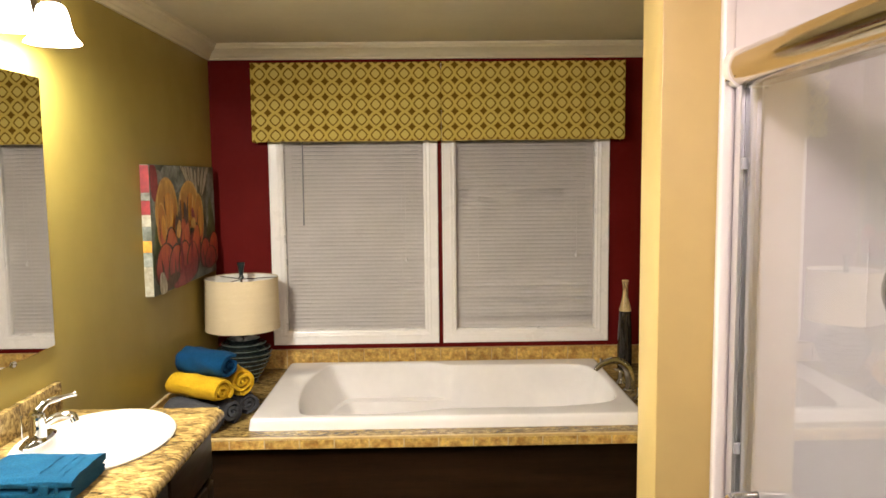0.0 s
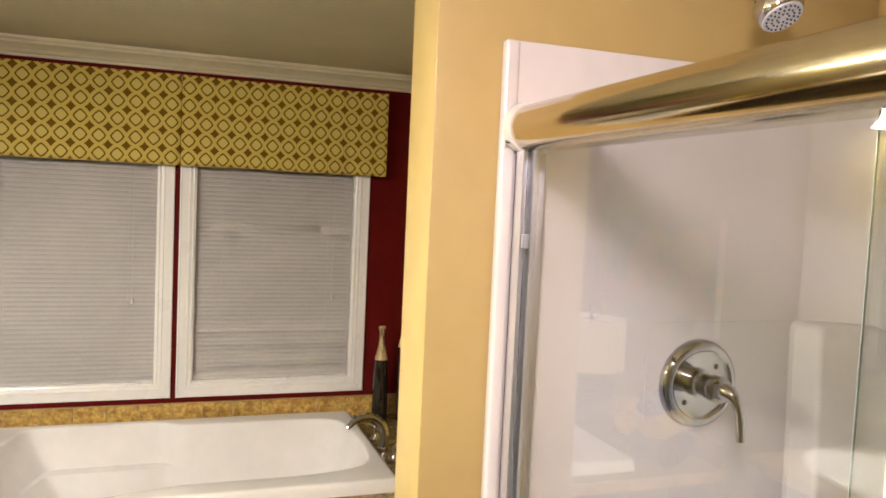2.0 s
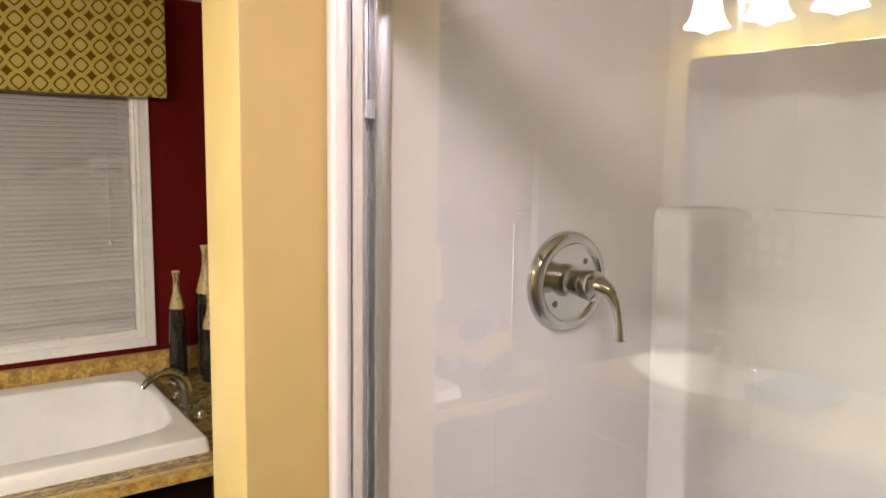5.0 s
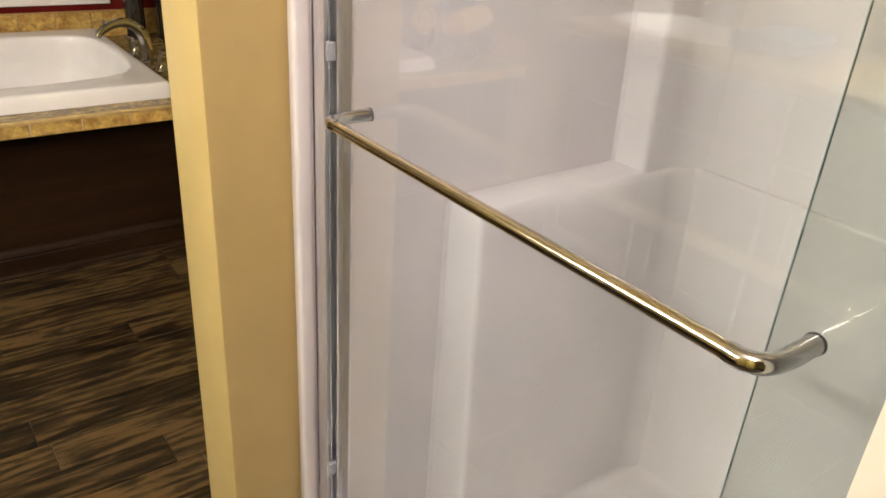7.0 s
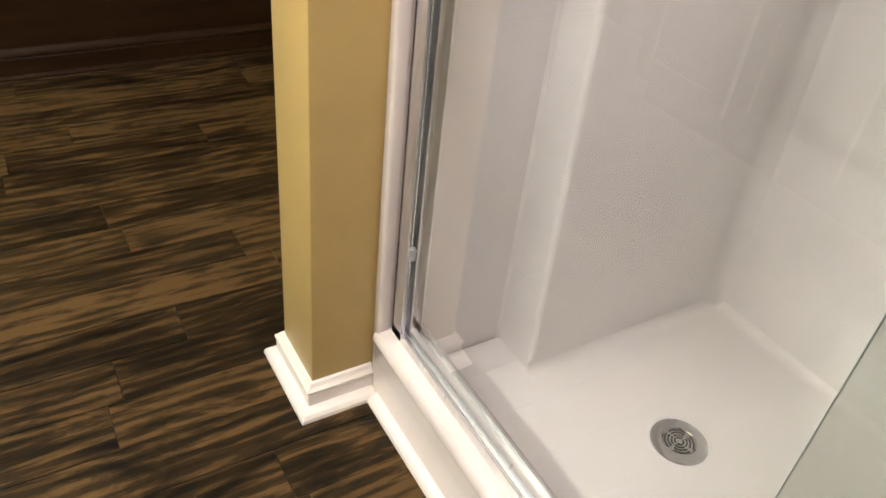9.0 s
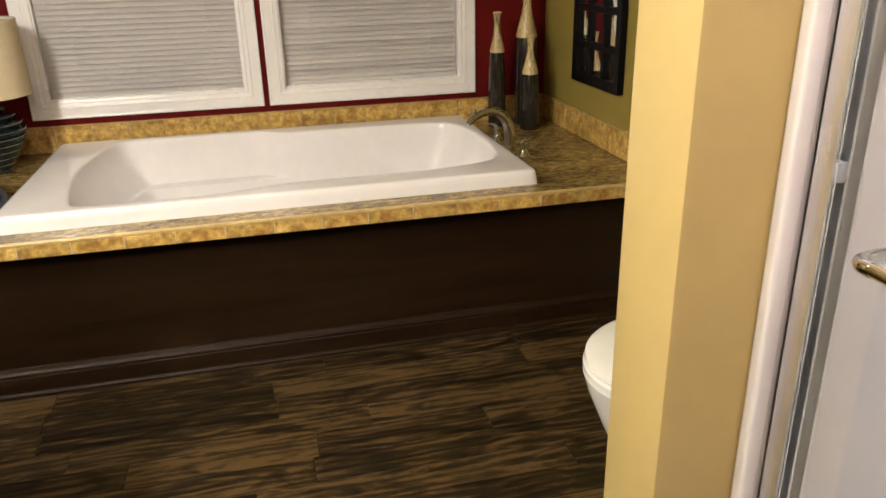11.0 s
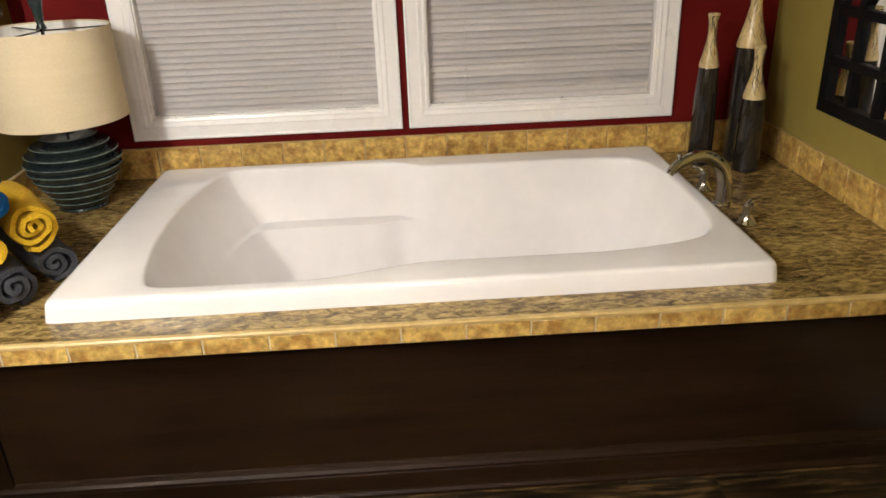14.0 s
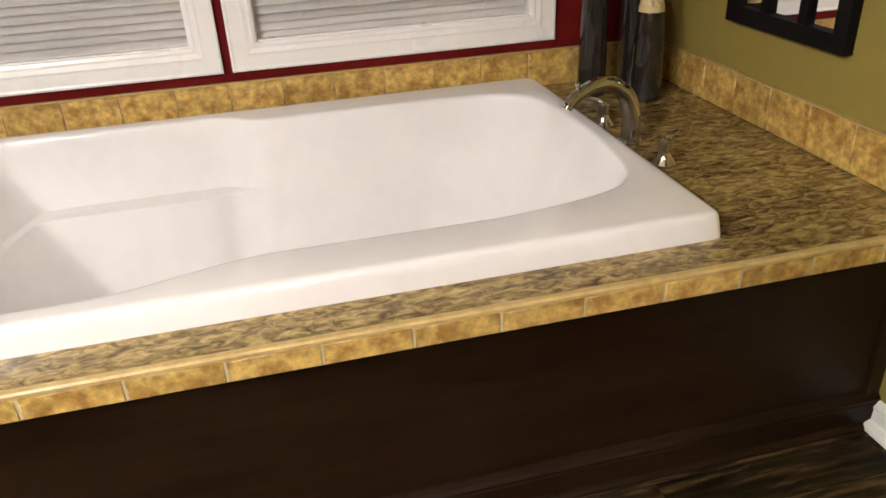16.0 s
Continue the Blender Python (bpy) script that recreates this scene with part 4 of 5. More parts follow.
    blooms = ((0.20, 0.34, 0.235, 0.235, 0.06), (0.53, 0.33, 0.20, 0.255, -0.04), (0.68, 0.47, 0.225, 0.13, -0.10), (0.12, 0.47, 0.17, 0.10, 0.10),
              (0.24, 0.69, 0.19, 0.15, 0.05), (0.45, 0.63, 0.215, 0.125, -0.02), (0.61, 0.70, 0.20, 0.12, -0.22), (0.13, 0.77, 0.15, 0.21, 0.35), (0.30, 0.81, 0.17, 0.20, 0.1),
              (0.42, 0.79, 0.16, 0.16, -0.1), (0.54, 0.80, 0.15, 0.15, -0.2), (0.76, 0.78, 0.13, 0.15, 0.3), (0.92, 0.76, 0.15, 0.15, -0.3), (0.85, 0.84, 0.10, 0.17, 0.1))
    for u, v, l, w, a in blooms:
        stroke(u, v, l * 1.07, w * 1.12, a, halo if v < 0.6 else shadow, 0.3)
        stroke(u, v, l, w * 0.93, a, petal, 0.3)
        if v < 0.6:
            stroke(u + 0.02, v + 0.02, l * 0.62, w * 0.5, a, yellow, 0.2)
        stroke(u - 0.03, v + 0.03, l * 0.55, w * 0.07, a, shadow, 0.3)
        stroke(u + 0.05, v + 0.01, l * 0.5, w * 0.05, a - 0.1, halo if v < 0.6 else crimson, 0.3)
    for u, v, l, w, a, mm in ((0.31, 0.50, 0.10, 0.06, 0.1, shadow), (0.36, 0.42, 0.14, 0.035, -0.1, shadow), (0.44, 0.40, 0.10, 0.05, 0.2, shadow), (0.56, 0.42, 0.07, 0.04, 0.3, crimson),
                              (0.33, 0.52, 0.08, 0.05, -0.4, halo), (0.40, 0.49, 0.05, 0.06, 0.3, orange), (0.56, 0.49, 0.05, 0.06, -0.3, halo), (0.40, 0.92, 0.08, 0.30, 0.1, crimson),
                              (0.36, 0.74, 0.20, 0.03, 0.05, crimson), (0.52, 0.74, 0.18, 0.03, -0.1, crimson), (0.20, 0.92, 0.05, 0.20, 0.2, shadow), (0.08, 0.92, 0.10, 0.08, 0.3, cream)):
        stroke(u, v, l, w, a, mm)
    side = x - LEFT
    for z_a, z_b, mm in ((1.415, 1.519, crimson), (1.385, 1.414, sky), (1.33, 1.384, crimson), (1.285, 1.329, cream), (1.23, 1.284, sky), (1.185, 1.229, yellow), (1.13, 1.184, sky), (1.015, 1.129, cream)):
        part("wrapped_edge", box(LEFT + 0.001, x - 0.001, y0 - 0.0006, y0 + 0.001, z_a, z_b), mm, c, smooth=False)


painting()

# ---- towels ----


def rolled_towel(end_at, back_at, radius, material, label, seed, turns=3.2):
    """A towel rolled up: a spiral sheet along the line from its shown end to its far end."""
    a, b = Vector(end_at), Vector(back_at)
    base = ((a.x + b.x) / 2, (a.y + b.y) / 2, min(a.z, b.z) - radius)
    t = thing("rolled_towel", base, label, "towel", "stack of rolled towels")
    axis = (b - a).normalized()
    side = Vector((0, 0, 1)).cross(axis).normalized()
    up = axis.cross(side)
    length = (b - a).length
    bm = bmesh.new()
    n, m = int(turns * 22), 10
    thick = radius / (turns + 0.35) * 0.62
    grid = []
    for layer_sign in (0, 1):
        rows = []
        for i in range(n + 1):
            th = 2 * math.pi * turns * i / n
            r = radius * (0.16 + 0.84 * i / n) - (thick if layer_sign else 0)
            r = max(r, 0.003)
            row = []
            for k in range(m + 1):
                s = k / m
                wob = 1 + 0.20 * noise.noise((seed * 7.1 + math.cos(th) * 1.3, math.sin(th) * 1.3 + i / n * 2, s * 3.0)) + 0.07 * noise.noise((seed * 3.7 + math.cos(th) * 4, math.sin(th) * 4, s * 7.0))
                pull = 0.020 * noise.noise((i / n * 5, seed * 3.3, layer_sign * 0.1)) if k in (0, m) else 0
                puff = (1 - 0.10 * (2 * s - 1) ** 6)
                off = side * (math.cos(th + seed) * r * wob * puff) + up * (math.sin(th + seed) * r * wob * puff * 0.94)
                row.append(bm.verts.new(a + axis * (s * length + pull) + off))
            rows.append(row)
        grid.append(rows)
    lo, hi = grid
    for rows in grid:
        for p, q in zip(rows, rows[1:]):
            for k in range(m):
                bm.faces.new((p[k], q[k], q[k + 1], p[k + 1]))
    for i in range(n):
        for k in (0, m):
            bm.faces.new((lo[i][k], lo[i + 1][k], hi[i + 1][k], hi[i][k]))
    for i in (0, n):
        for k in range(m):
            bm.faces.new((lo[i][k], lo[i][k + 1], hi[i][k + 1], hi[i][k]))
    bmesh.ops.recalc_face_normals(bm, faces=bm.faces[:])
    part("terry_cloth", bm, material, t)


rolled_towel((-0.790, 2.800, 0.538), (-1.000, 2.950, 0.538), 0.066, GREY_TOWEL, "charcoal rolled towel at the bottom of the stack", 1, 2.6)
rolled_towel((-0.752, 2.915, 0.532), (-0.950, 3.090, 0.532), 0.060, GREY_TOWEL, "charcoal rolled towel in the middle of the bottom row", 2, 2.4)
rolled_towel((-0.715, 3.035, 0.530), (-0.900, 3.240, 0.530), 0.056, GREY_TOWEL, "charcoal rolled towel beside the tub rim", 3, 2.3)
rolled_towel((-0.768, 2.862, 0.633), (-1.000, 2.985, 0.633), 0.060, YELLOW_TOWEL, "mustard yellow rolled towel on the grey ones", 4, 3.0)
rolled_towel((-0.722, 3.000, 0.634), (-0.885, 3.200, 0.634), 0.064, YELLOW_TOWEL, "mustard yellow rolled towel at the back of the stack", 5, 3.0)
rolled_towel((-0.755, 2.920, 0.716), (-0.980, 3.060, 0.716), 0.064, BLUE_TOWEL, "deep blue rolled towel on top of the stack", 6, 2.4)

# ---- vanity, basin, faucet, mirror, light ----
COUNTER_Z, VAN_Y0, VAN_Y1, VAN_X = 0.80, 0.62, 2.112, -0.570
SINK = (-0.808, 1.840)


def ellipse(cx, cy, a, b, z=None, n=72):
    pts = [(cx + a * math.cos(2 * math.pi * k / n), cy + b * math.sin(2 * math.pi * k / n)) for k in range(n)]
    return pts if z is None else [(x, y, z) for x, y in pts]


vanity = thing("vanity_cabinet", (-0.8, 1.4, 0), "espresso-stained wooden vanity cabinet with shaker doors", "cabinet")
part("body", box(LEFT, VAN_X - 0.043, VAN_Y0 + 0.03, VAN_Y1 - 0.03, 0.09, 0.655), WOOD_DARK, vanity)
for sy in (VAN_Y0 + 0.01, VAN_Y1 - 0.03):
    part("side_panel", box(LEFT, VAN_X - 0.042, sy, sy + 0.018, 0.09, 0.764, 0.001), WOOD_DARK, vanity)
part("face_frame", box(VAN_X - 0.060, VAN_X - 0.0425, VAN_Y0 + 0.028, VAN_Y1 - 0.03, 0.655, 0.764), WOOD_DARK, vanity)
part("toe_kick", box(LEFT, VAN_X - 0.10, VAN_Y0 + 0.012, VAN_Y1 - 0.014, 0, 0.09), WOOD_DARK, vanity)


def shaker(name, y0, y1, z0, z1):
    x0, x1 = VAN_X - 0.042, VAN_X - 0.022
    d = part(name, box(x0, x1 - 0.008, y0, y1, z0, z1, 0.001), WOOD_DARK, vanity)
    if z1 - z0 > 0.2:
        for yy in (y0, y1 - 0.055):
            part("stile", box(x0, x1, yy, yy + 0.055, z0, z1, 0.002), WOOD_DARK, d)
        for zz in (z0, z1 - 0.055):
            part("rail", box(x0, x1 - 0.0005, y0 + 0.055, y1 - 0.055, zz, zz + 0.055, 0.002), WOOD_DARK, d)
    else:
        part("drawer_face", box(x0, x1, y0, y1, z0, z1, 0.004), WOOD_DARK, d)


for k in range(4):
    ya = VAN_Y0 + 0.035 + 0.365 * k
    shaker("drawer_front", ya, ya + 0.345, 0.61, 0.745)
    shaker("door", ya, ya + 0.345, 0.11, 0.59)

top_outline = [(LEFT + 0.002, VAN_Y0), (VAN_X - 0.006, VAN_Y0), (VAN_X, VAN_Y0 + 0.006), (VAN_X, VAN_Y1 - 0.012), (VAN_X - 0.004, VAN_Y1 - 0.004), (VAN_X - 0.012, VAN_Y1), (LEFT + 0.002, VAN_Y1)]
counter = thing("vanity_countertop", (-0.8, 1.4, 0.764), "granite-look laminate countertop with a low backsplash", "countertop")
part("top", slab_with_hole(top_outline, ellipse(*SINK, 0.165, 0.215), 0.764, COUNTER_Z), GRANITE, counter, smooth=False)
part("backsplash", box(LEFT + 0.001, LEFT + 0.022, VAN_Y0, VAN_Y1 + 0.012, COUNTER_Z, 0.882, 0.004), GRANITE, counter)
part("nosing", tube([(VAN_X - 0.001, VAN_Y0 + 0.005, COUNTER_Z - 0.018), (VAN_X - 0.001, VAN_Y1 - 0.014, COUNTER_Z - 0.018)], 0.0175, 16), GRANITE, counter)

sink = thing("sink", (*SINK, COUNTER_Z), "white oval porcelain drop-in sink", "sink")
sr = []
for a, b, z in ((0.176, 0.226, 0.801), (0.186, 0.238, 0.8015), (0.187, 0.239, 0.806), (0.182, 0.234, 0.811), (0.172, 0.224, 0.812), (0.160, 0.212, 0.808), (0.152, 0.203, 0.796), (0.142, 0.19, 0.76), (0.12, 0.16, 0.71), (0.08, 0.11, 0.675), (0.02, 0.02, 0.668)):
    sr.append(ellipse(SINK[0] + (0.012 if a < 0.165 else 0), SINK[1], a, b, z))
part("bowl", loft(sr, False, True), PORCELAIN, sink)
part("drain", lathe([(0.0, 0.671), (0.022, 0.671), (0.023, 0.668)], 24, (SINK[0] + 0.012, SINK[1], 0)), CHROME, sink, "chrome drain")

tap = thing("sink_faucet", (-0.945, 1.865, 0.812), "chrome single-lever sink faucet behind the bowl", "faucet")
plate = lathe([(0.0255, 0), (0.027, 0.005), (0.022, 0.012), (0.010, 0.014)], 36)
for v in plate.verts:
    v.co = Vector((-0.945 + v.co.x, 1.823 + v.co.y * 2.9, 0.8085 + v.co.z))
part("base_plate", plate, CHROME, tap)
part("body", lathe([(0.021, 0), (0.0205, 0.03), (0.019, 0.045), (0.0205, 0.052), (0.018, 0.062), (0.008, 0.067)], 30, (-0.945, 1.823, 0.818)), CHROME, tap)
part("spout", tube(bend([(-0.945, 1.823, 0.842), (-0.915, 1.843, 0.862), (-0.888, 1.848, 0.868), (-0.870, 1.852, 0.863), (-0.864, 1.853, 0.850)]), 0.0105, 16), CHROME, tap)
part("lever", tube(bend([(-0.945, 1.823, 0.884), (-0.935, 1.85, 0.90), (-0.91, 1.88, 0.905), (-0.885, 1.905, 0.907)]), [0.011] * 8 + [0.0085] * 8 + [0.0065] * 8 + [0.008], 14), CHROME, tap)
part("lift_rod", tube([(-0.985, 1.823, 0.81), (-0.985, 1.823, 0.875)], 0.003, 8), CHROME, tap)

towel = thing("folded_towel", (-0.79, 1.56, COUNTER_Z), "folded turquoise towel lying by the sink", "towel")


def folded(x0, x1, y0, y1, z0, z1, seed, parent, name="fold", material=TURQUOISE_TOWEL):
    rings = []
    n = 26
    for i in range(n + 1):
        x = x0 + (x1 - x0) * i / n
        ring = []
        for X, Y in p_ring(4, 28):
            wob = 0.003 * noise.noise((x * 14, Y * 2 + seed, X * 2))
            ring.append((x + 0.002 * noise.noise((Y * 3, X * 3, seed + i)), (y0 + y1) / 2 + X * (y1 - y0) / 2 + wob, (z0 + z1) / 2 + Y * (z1 - z0) / 2 + (wob if Y > 0 else 0)))
        rings.append(ring)
    part(name, loft(rings, True, True), material, parent)


folded(-0.915, -0.700, 1.472, 1.640, 0.801, 0.826, 1.0, towel)
folded(-0.912, -0.697, 1.474, 1.643, 0.825, 0.848, 5.0, towel)
folded(-0.785, -0.777, 1.4725, 1.6445, 0.8015, 0.8490, 2.0, towel, "woven_band")
folded(-0.765, -0.745, 1.4725, 1.6445, 0.8015, 0.8492, 3.0, towel, "woven_band")
folded(-0.733, -0.725, 1.4725, 1.6445, 0.8015, 0.8490, 4.0, towel, "woven_band")

vm = thing("vanity_mirror", (LEFT, 1.4, 0.986), "frameless rectangular mirror over the vanity", "mirror")
part("mirror_glass", box(LEFT + 0.0005, LEFT + 0.006, 0.70, 2.132, 0.986, 1.752, 0.0015), MIRROR, vm, smooth=False)
for yy in (0.95, 1.42, 1.90):
    part("clip", box(LEFT + 0.0005, LEFT + 0.010, yy, yy + 0.02, 0.978, 0.992, 0.002), CHROME, vm, "small chrome clip")

# The second fixture is an assumed, unseen copy of the first.
for row in VANITY_SHADES_Y:
    fixture = thing("vanity_light", (LEFT, row[1], 1.90), "lit three-light vanity fixture with white bell glass shades", "wall lamp", "vanity lights")
    part("back_plate", box(LEFT + 0.0005, LEFT + 0.022, row[2] - 0.13, row[0] + 0.13, 1.895, 1.985, 0.006), NICKEL, fixture, "satin nickel plate")
    for shade_y in row:
        arm = part("arm", tube(bend([(LEFT + 0.02, shade_y, 1.94), (LEFT + 0.08, shade_y, 1.955), (-0.93, shade_y, 1.95), (-0.93, shade_y, 1.925)]), 0.008, 12), NICKEL, fixture)
        part("socket", lathe([(0.020, 0), (0.024, 0.004), (0.024, 0.028), (0.012, 0.034)], 24, (-0.93, shade_y, 1.905)), NICKEL, arm)
        bell = [(0.024, 0.0), (0.034, -0.008), (0.041, -0.03), (0.045, -0.055), (0.052, -0.078), (0.066, -0.096), (0.070, -0.100), (0.067, -0.099), (0.050, -0.077), (0.042, -0.055), (0.038, -0.03), (0.031, -0.010), (0.0215, -0.003)]
        part("shade", lathe(bell, 40, (-0.93, shade_y, 1.922), caps=False), FROSTED, arm, "glowing white bell glass")

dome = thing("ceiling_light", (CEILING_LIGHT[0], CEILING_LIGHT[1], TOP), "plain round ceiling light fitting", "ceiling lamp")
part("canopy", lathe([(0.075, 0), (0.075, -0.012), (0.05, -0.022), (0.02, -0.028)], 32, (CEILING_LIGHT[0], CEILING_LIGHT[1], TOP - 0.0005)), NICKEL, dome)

# ---- shower ----
SH_Y0, SH_Y1, SH_X0, SH_TOP = 0.085, STUB_Y0 - 0.002, 0.582, 1.785
shower = thing("shower_stall", (0.95, 0.72, 0), "white moulded fibreglass shower stall with a low curb", "shower")


CORNER_X, BACK_X = 1.164, 1.312


def corner_plan(x0, front, y_wall, way, radius, edge=0.010):
    """Outline of a moulded corner block: a west face, a rounded nose and a hollow sweep into the back wall."""
    pts = [(x0 - 0.006, 0.0), (x0, 0.006), (x0, front - edge)]
    pts += [(x0 + edge - edge * math.cos(a), front - edge + edge * math.sin(a)) for a in np.linspace(0.3, math.pi / 2, 5)]
    pts += [(BACK_X - radius + radius * math.sin(a), front + radius - radius * math.cos(a)) for a in np.linspace(0, math.pi / 2, 9)]
    pts += [(BACK_X + 0.012, front + radius), (BACK_X + 0.012, 0.0)]
    return [(x, y_wall - way * d) for x, d in pts]


def corner_block(name, y_wall, way, low, high, radius):
    """A block that leans a little from low (x0, depth, z) to high, with a softened top edge."""
    rings = []
    for f, inset in ((0.0, 0.0), (0.5, 0.0), (0.965, 0.0), (0.982, 0.0015), (0.993, 0.005), (1.0, 0.011)):
        x0, d, z = (a + (b - a) * f for a, b in zip(low, high))
        rings.append([(x, y, z) for x, y in corner_plan(x0 + inset, d - inset, y_wall, way, radius)])
    part(name, loft(rings, True, True), SURROUND, shower)


def end_wall(y_wall, way):
    """A stepped end wall: flat above, with a shelf at knee height, a column in the back corner and a hollow corner over it."""
    f = lambda d: y_wall - way * d
    for name, x0, x1, d, z1, bev in (("flange", SH_X0, 0.606, 0.0195, SH_TOP, 0.006), ("end_panel", 0.595, 1.32, 0.0175, SH_TOP - 0.0005, 0.003)):
        lo, hi = sorted((f(0.0), f(d)))
        part(name, box(x0, x1, lo, hi, 0.02, z1, bev, 3), SURROUND, shower)
    inner = y_wall - way * 0.017
    corner_block("shelf", inner, way, (0.834, 0.098, 0.02), (0.832, 0.078, 0.717), 0.055)
    corner_block("corner_column", inner, way, (1.192, 0.070, 0.70), (1.170, 0.066, 1.351), 0.06)
    r = BACK_X - CORNER_X
    sweep = [(CORNER_X + r * math.sin(a), inner - way * (r - r * math.cos(a) - 0.0006)) for a in np.linspace(0, math.pi / 2, 17)]
    sweep += [(BACK_X + 0.012, inner - way * r), (BACK_X + 0.012, inner + way * 0.004), (CORNER_X, inner + way * 0.004)]
    part("corner_sweep", prism(sweep, "z", 1.33, SH_TOP - 0.001), SURROUND, shower)


end_wall(SH_Y1, 1)
end_wall(SH_Y0 + 0.002, -1)
part("back_panel", box(BACK_X, SHOWER_BACK - 0.001, SH_Y0, SH_Y1, 0.02, SH_TOP - 0.0005, 0.004), SURROUND, shower)
part("back_ledge", box(BACK_X - 0.0035, BACK_X + 0.01, SH_Y0 + 0.12, SH_Y1 - 0.12, 0.02, 1.351, 0.003, 3), SURROUND, shower)
part("back_ledge", box(BACK_X - 0.012, BACK_X + 0.01, SH_Y0 + 0.10, SH_Y1 - 0.10, 0.02, 0.717, 0.008, 4), SURROUND, shower)
FLOOR_Z = 0.042
pan = box(0.63, 1.31, SH_Y0, SH_Y1 - 0.02, 0.005, FLOOR_Z)
part("pan", pan, SURROUND, shower, "white shower pan", smooth=False)
coves = prism([(1.3015, FLOOR_Z - 0.003)] + [(1.3015 - 0.022 * (1 - math.sin(a)), FLOOR_Z + 0.022 * (1 - math.cos(a))) for a in np.linspace(0, math.pi / 2, 7)], "y", SH_Y0 + 0.02, SH_Y1 - 0.02)
yb = SH_Y1 - 0.0165 - 0.0965
coves = prism([(yb, FLOOR_Z - 0.003)] + [(yb - 0.022 * (1 - math.sin(a)), FLOOR_Z + 0.022 * (1 - math.cos(a))) for a in np.linspace(0, math.pi / 2, 7)], "x", 0.83, 1.30, coves)
part("cove", coves, SURROUND, shower)
CURB = ((SH_X0, 0.0), (SH_X0, 0.118), (SH_X0 - 0.004, 0.124), (SH_X0 - 0.006, 0.134), (SH_X0 - 0.002, 0.143), (SH_X0 + 0.006, 0.148), (0.655, 0.148), (0.664, 0.143), (0.672, 0.128), (0.690, 0.062), (0.702, FLOOR_Z), (0.702, 0.0))
part("curb", prism(CURB, "y", SH_Y0, SH_Y1 - 0.012), SURROUND, shower, "white moulded curb")
part("curb_shoe", prism([(SH_X0 - u + 0.012, v) for u, v in SHOE_PROFILE], "y", 0.09, STUB_Y0 - 0.029), TRIM, shower, "white quarter-round at the floor", smooth=False)
part("panel_ridge", box(0.8665, 0.8685, SH_Y1 - 0.0190, SH_Y1 - 0.017, 1.16, 1.335, 0.0006), SURROUND, shower)
part("panel_ridge", box(0.872, 1.18, SH_Y1 - 0.0190, SH_Y1 - 0.017, 1.348, 1.3505, 0.0006), SURROUND, shower)

drain = thing("shower_drain", (0.969, 1.008, FLOOR_Z), "round chrome drain grate in the shower floor", "drain")
dc = (0.969, 1.008, FLOOR_Z)
part("flange", lathe([(0.0, 0.0012), (0.026, 0.0012), (0.028, 0.003), (0.040, 0.0035), (0.046, 0.0025), (0.047, 0.0)], 44, dc), CHROME, drain, "chrome ring")
for r in (0.007, 0.0125, 0.018, 0.0235):
    for q in range(4):
        a0 = q * math.pi / 2 + 0.16 + r * 8
        pts = [(dc[0] + r * math.cos(a0 + s * 1.25 / 6), dc[1] + r * math.sin(a0 + s * 1.25 / 6), dc[2] + 0.0013) for s in range(7)]
        part("slot", tube(pts, 0.0013, 6), DARK_HOLE, drain, "dark slot")
part("sealing_ring", lathe([(0.047, 0.0), (0.0505, 0.0012), (0.054, 0.0)], 44, dc, caps=False), SURROUND, drain)

# sliding glass doors
slider = thing("shower_door", (0.61, 0.72, 0.148), "two clear sliding glass shower doors under a satin nickel header", "shower door")
head = [(0.660, 1.619), (0.660, 1.685)] + [(0.618 - 0.034 * math.sin(a), 1.6520 + 0.0345 * math.cos(a)) for a in np.linspace(0.05, math.pi - 0.05, 18)]
part("header", prism(head, "y", SH_Y0 + 0.012, SH_Y1 - 0.042), NICKEL, slider, "rounded satin nickel header bar")
ecap = [(u * 1.0 + (0.003 if u > 0.64 else -0.003), v + (0.004 if v > 1.65 else -0.003)) for u, v in head]
part("end_cap", prism(ecap, "y", SH_Y1 - 0.043, SH_Y1 - 0.022), RUBBER_WHITE, slider, "white plastic end cap")
part("screw", tube([(0.582, SH_Y1 - 0.033, 1.629), (0.590, SH_Y1 - 0.033, 1.629)], 0.003, 10), CHROME, slider, "small screw")
ch = box(0.604, 0.650, SH_Y1 - 0.027, SH_Y1 - 0.023, 0.150, 1.619)
for xx in (0.604, 0.624, 0.647):
    ch = box(xx, xx + 0.003, SH_Y1 - 0.052 if xx < 0.63 else SH_Y1 - 0.046, SH_Y1 - 0.0235, 0.150, 1.619, bm=ch)
part("side_channel", ch, ALUMINIUM, slider, "polished aluminium side channel", smooth=False)
tr = box(0.604, 0.650, SH_Y0 + 0.01, SH_Y1 - 0.024, 0.1485, 0.152)
for xx in (0.604, 0.6245, 0.647):
    tr = box(xx, xx + 0.003, SH_Y0 + 0.01, SH_Y1 - 0.024, 0.152, 0.166 if xx < 0.64 else 0.162, bm=tr)
part("bottom_track", tr, ALUMINIUM, slider, "polished aluminium bottom track", smooth=False)
for zz in (1.481, 0.955, 0.319):
    part("bumper", box(0.607, 0.622, SH_Y1 - 0.055, SH_Y1 - 0.045, zz - 0.011, zz + 0.011, 0.003), RUBBER, slider, "clear plastic bumper")
outer_pane = part("outer_pane", box(0.6125, 0.6168, 0.585, SH_Y1 - 0.048, 0.158, 1.624), GLASS, slider, "clear glass panel", smooth=False)
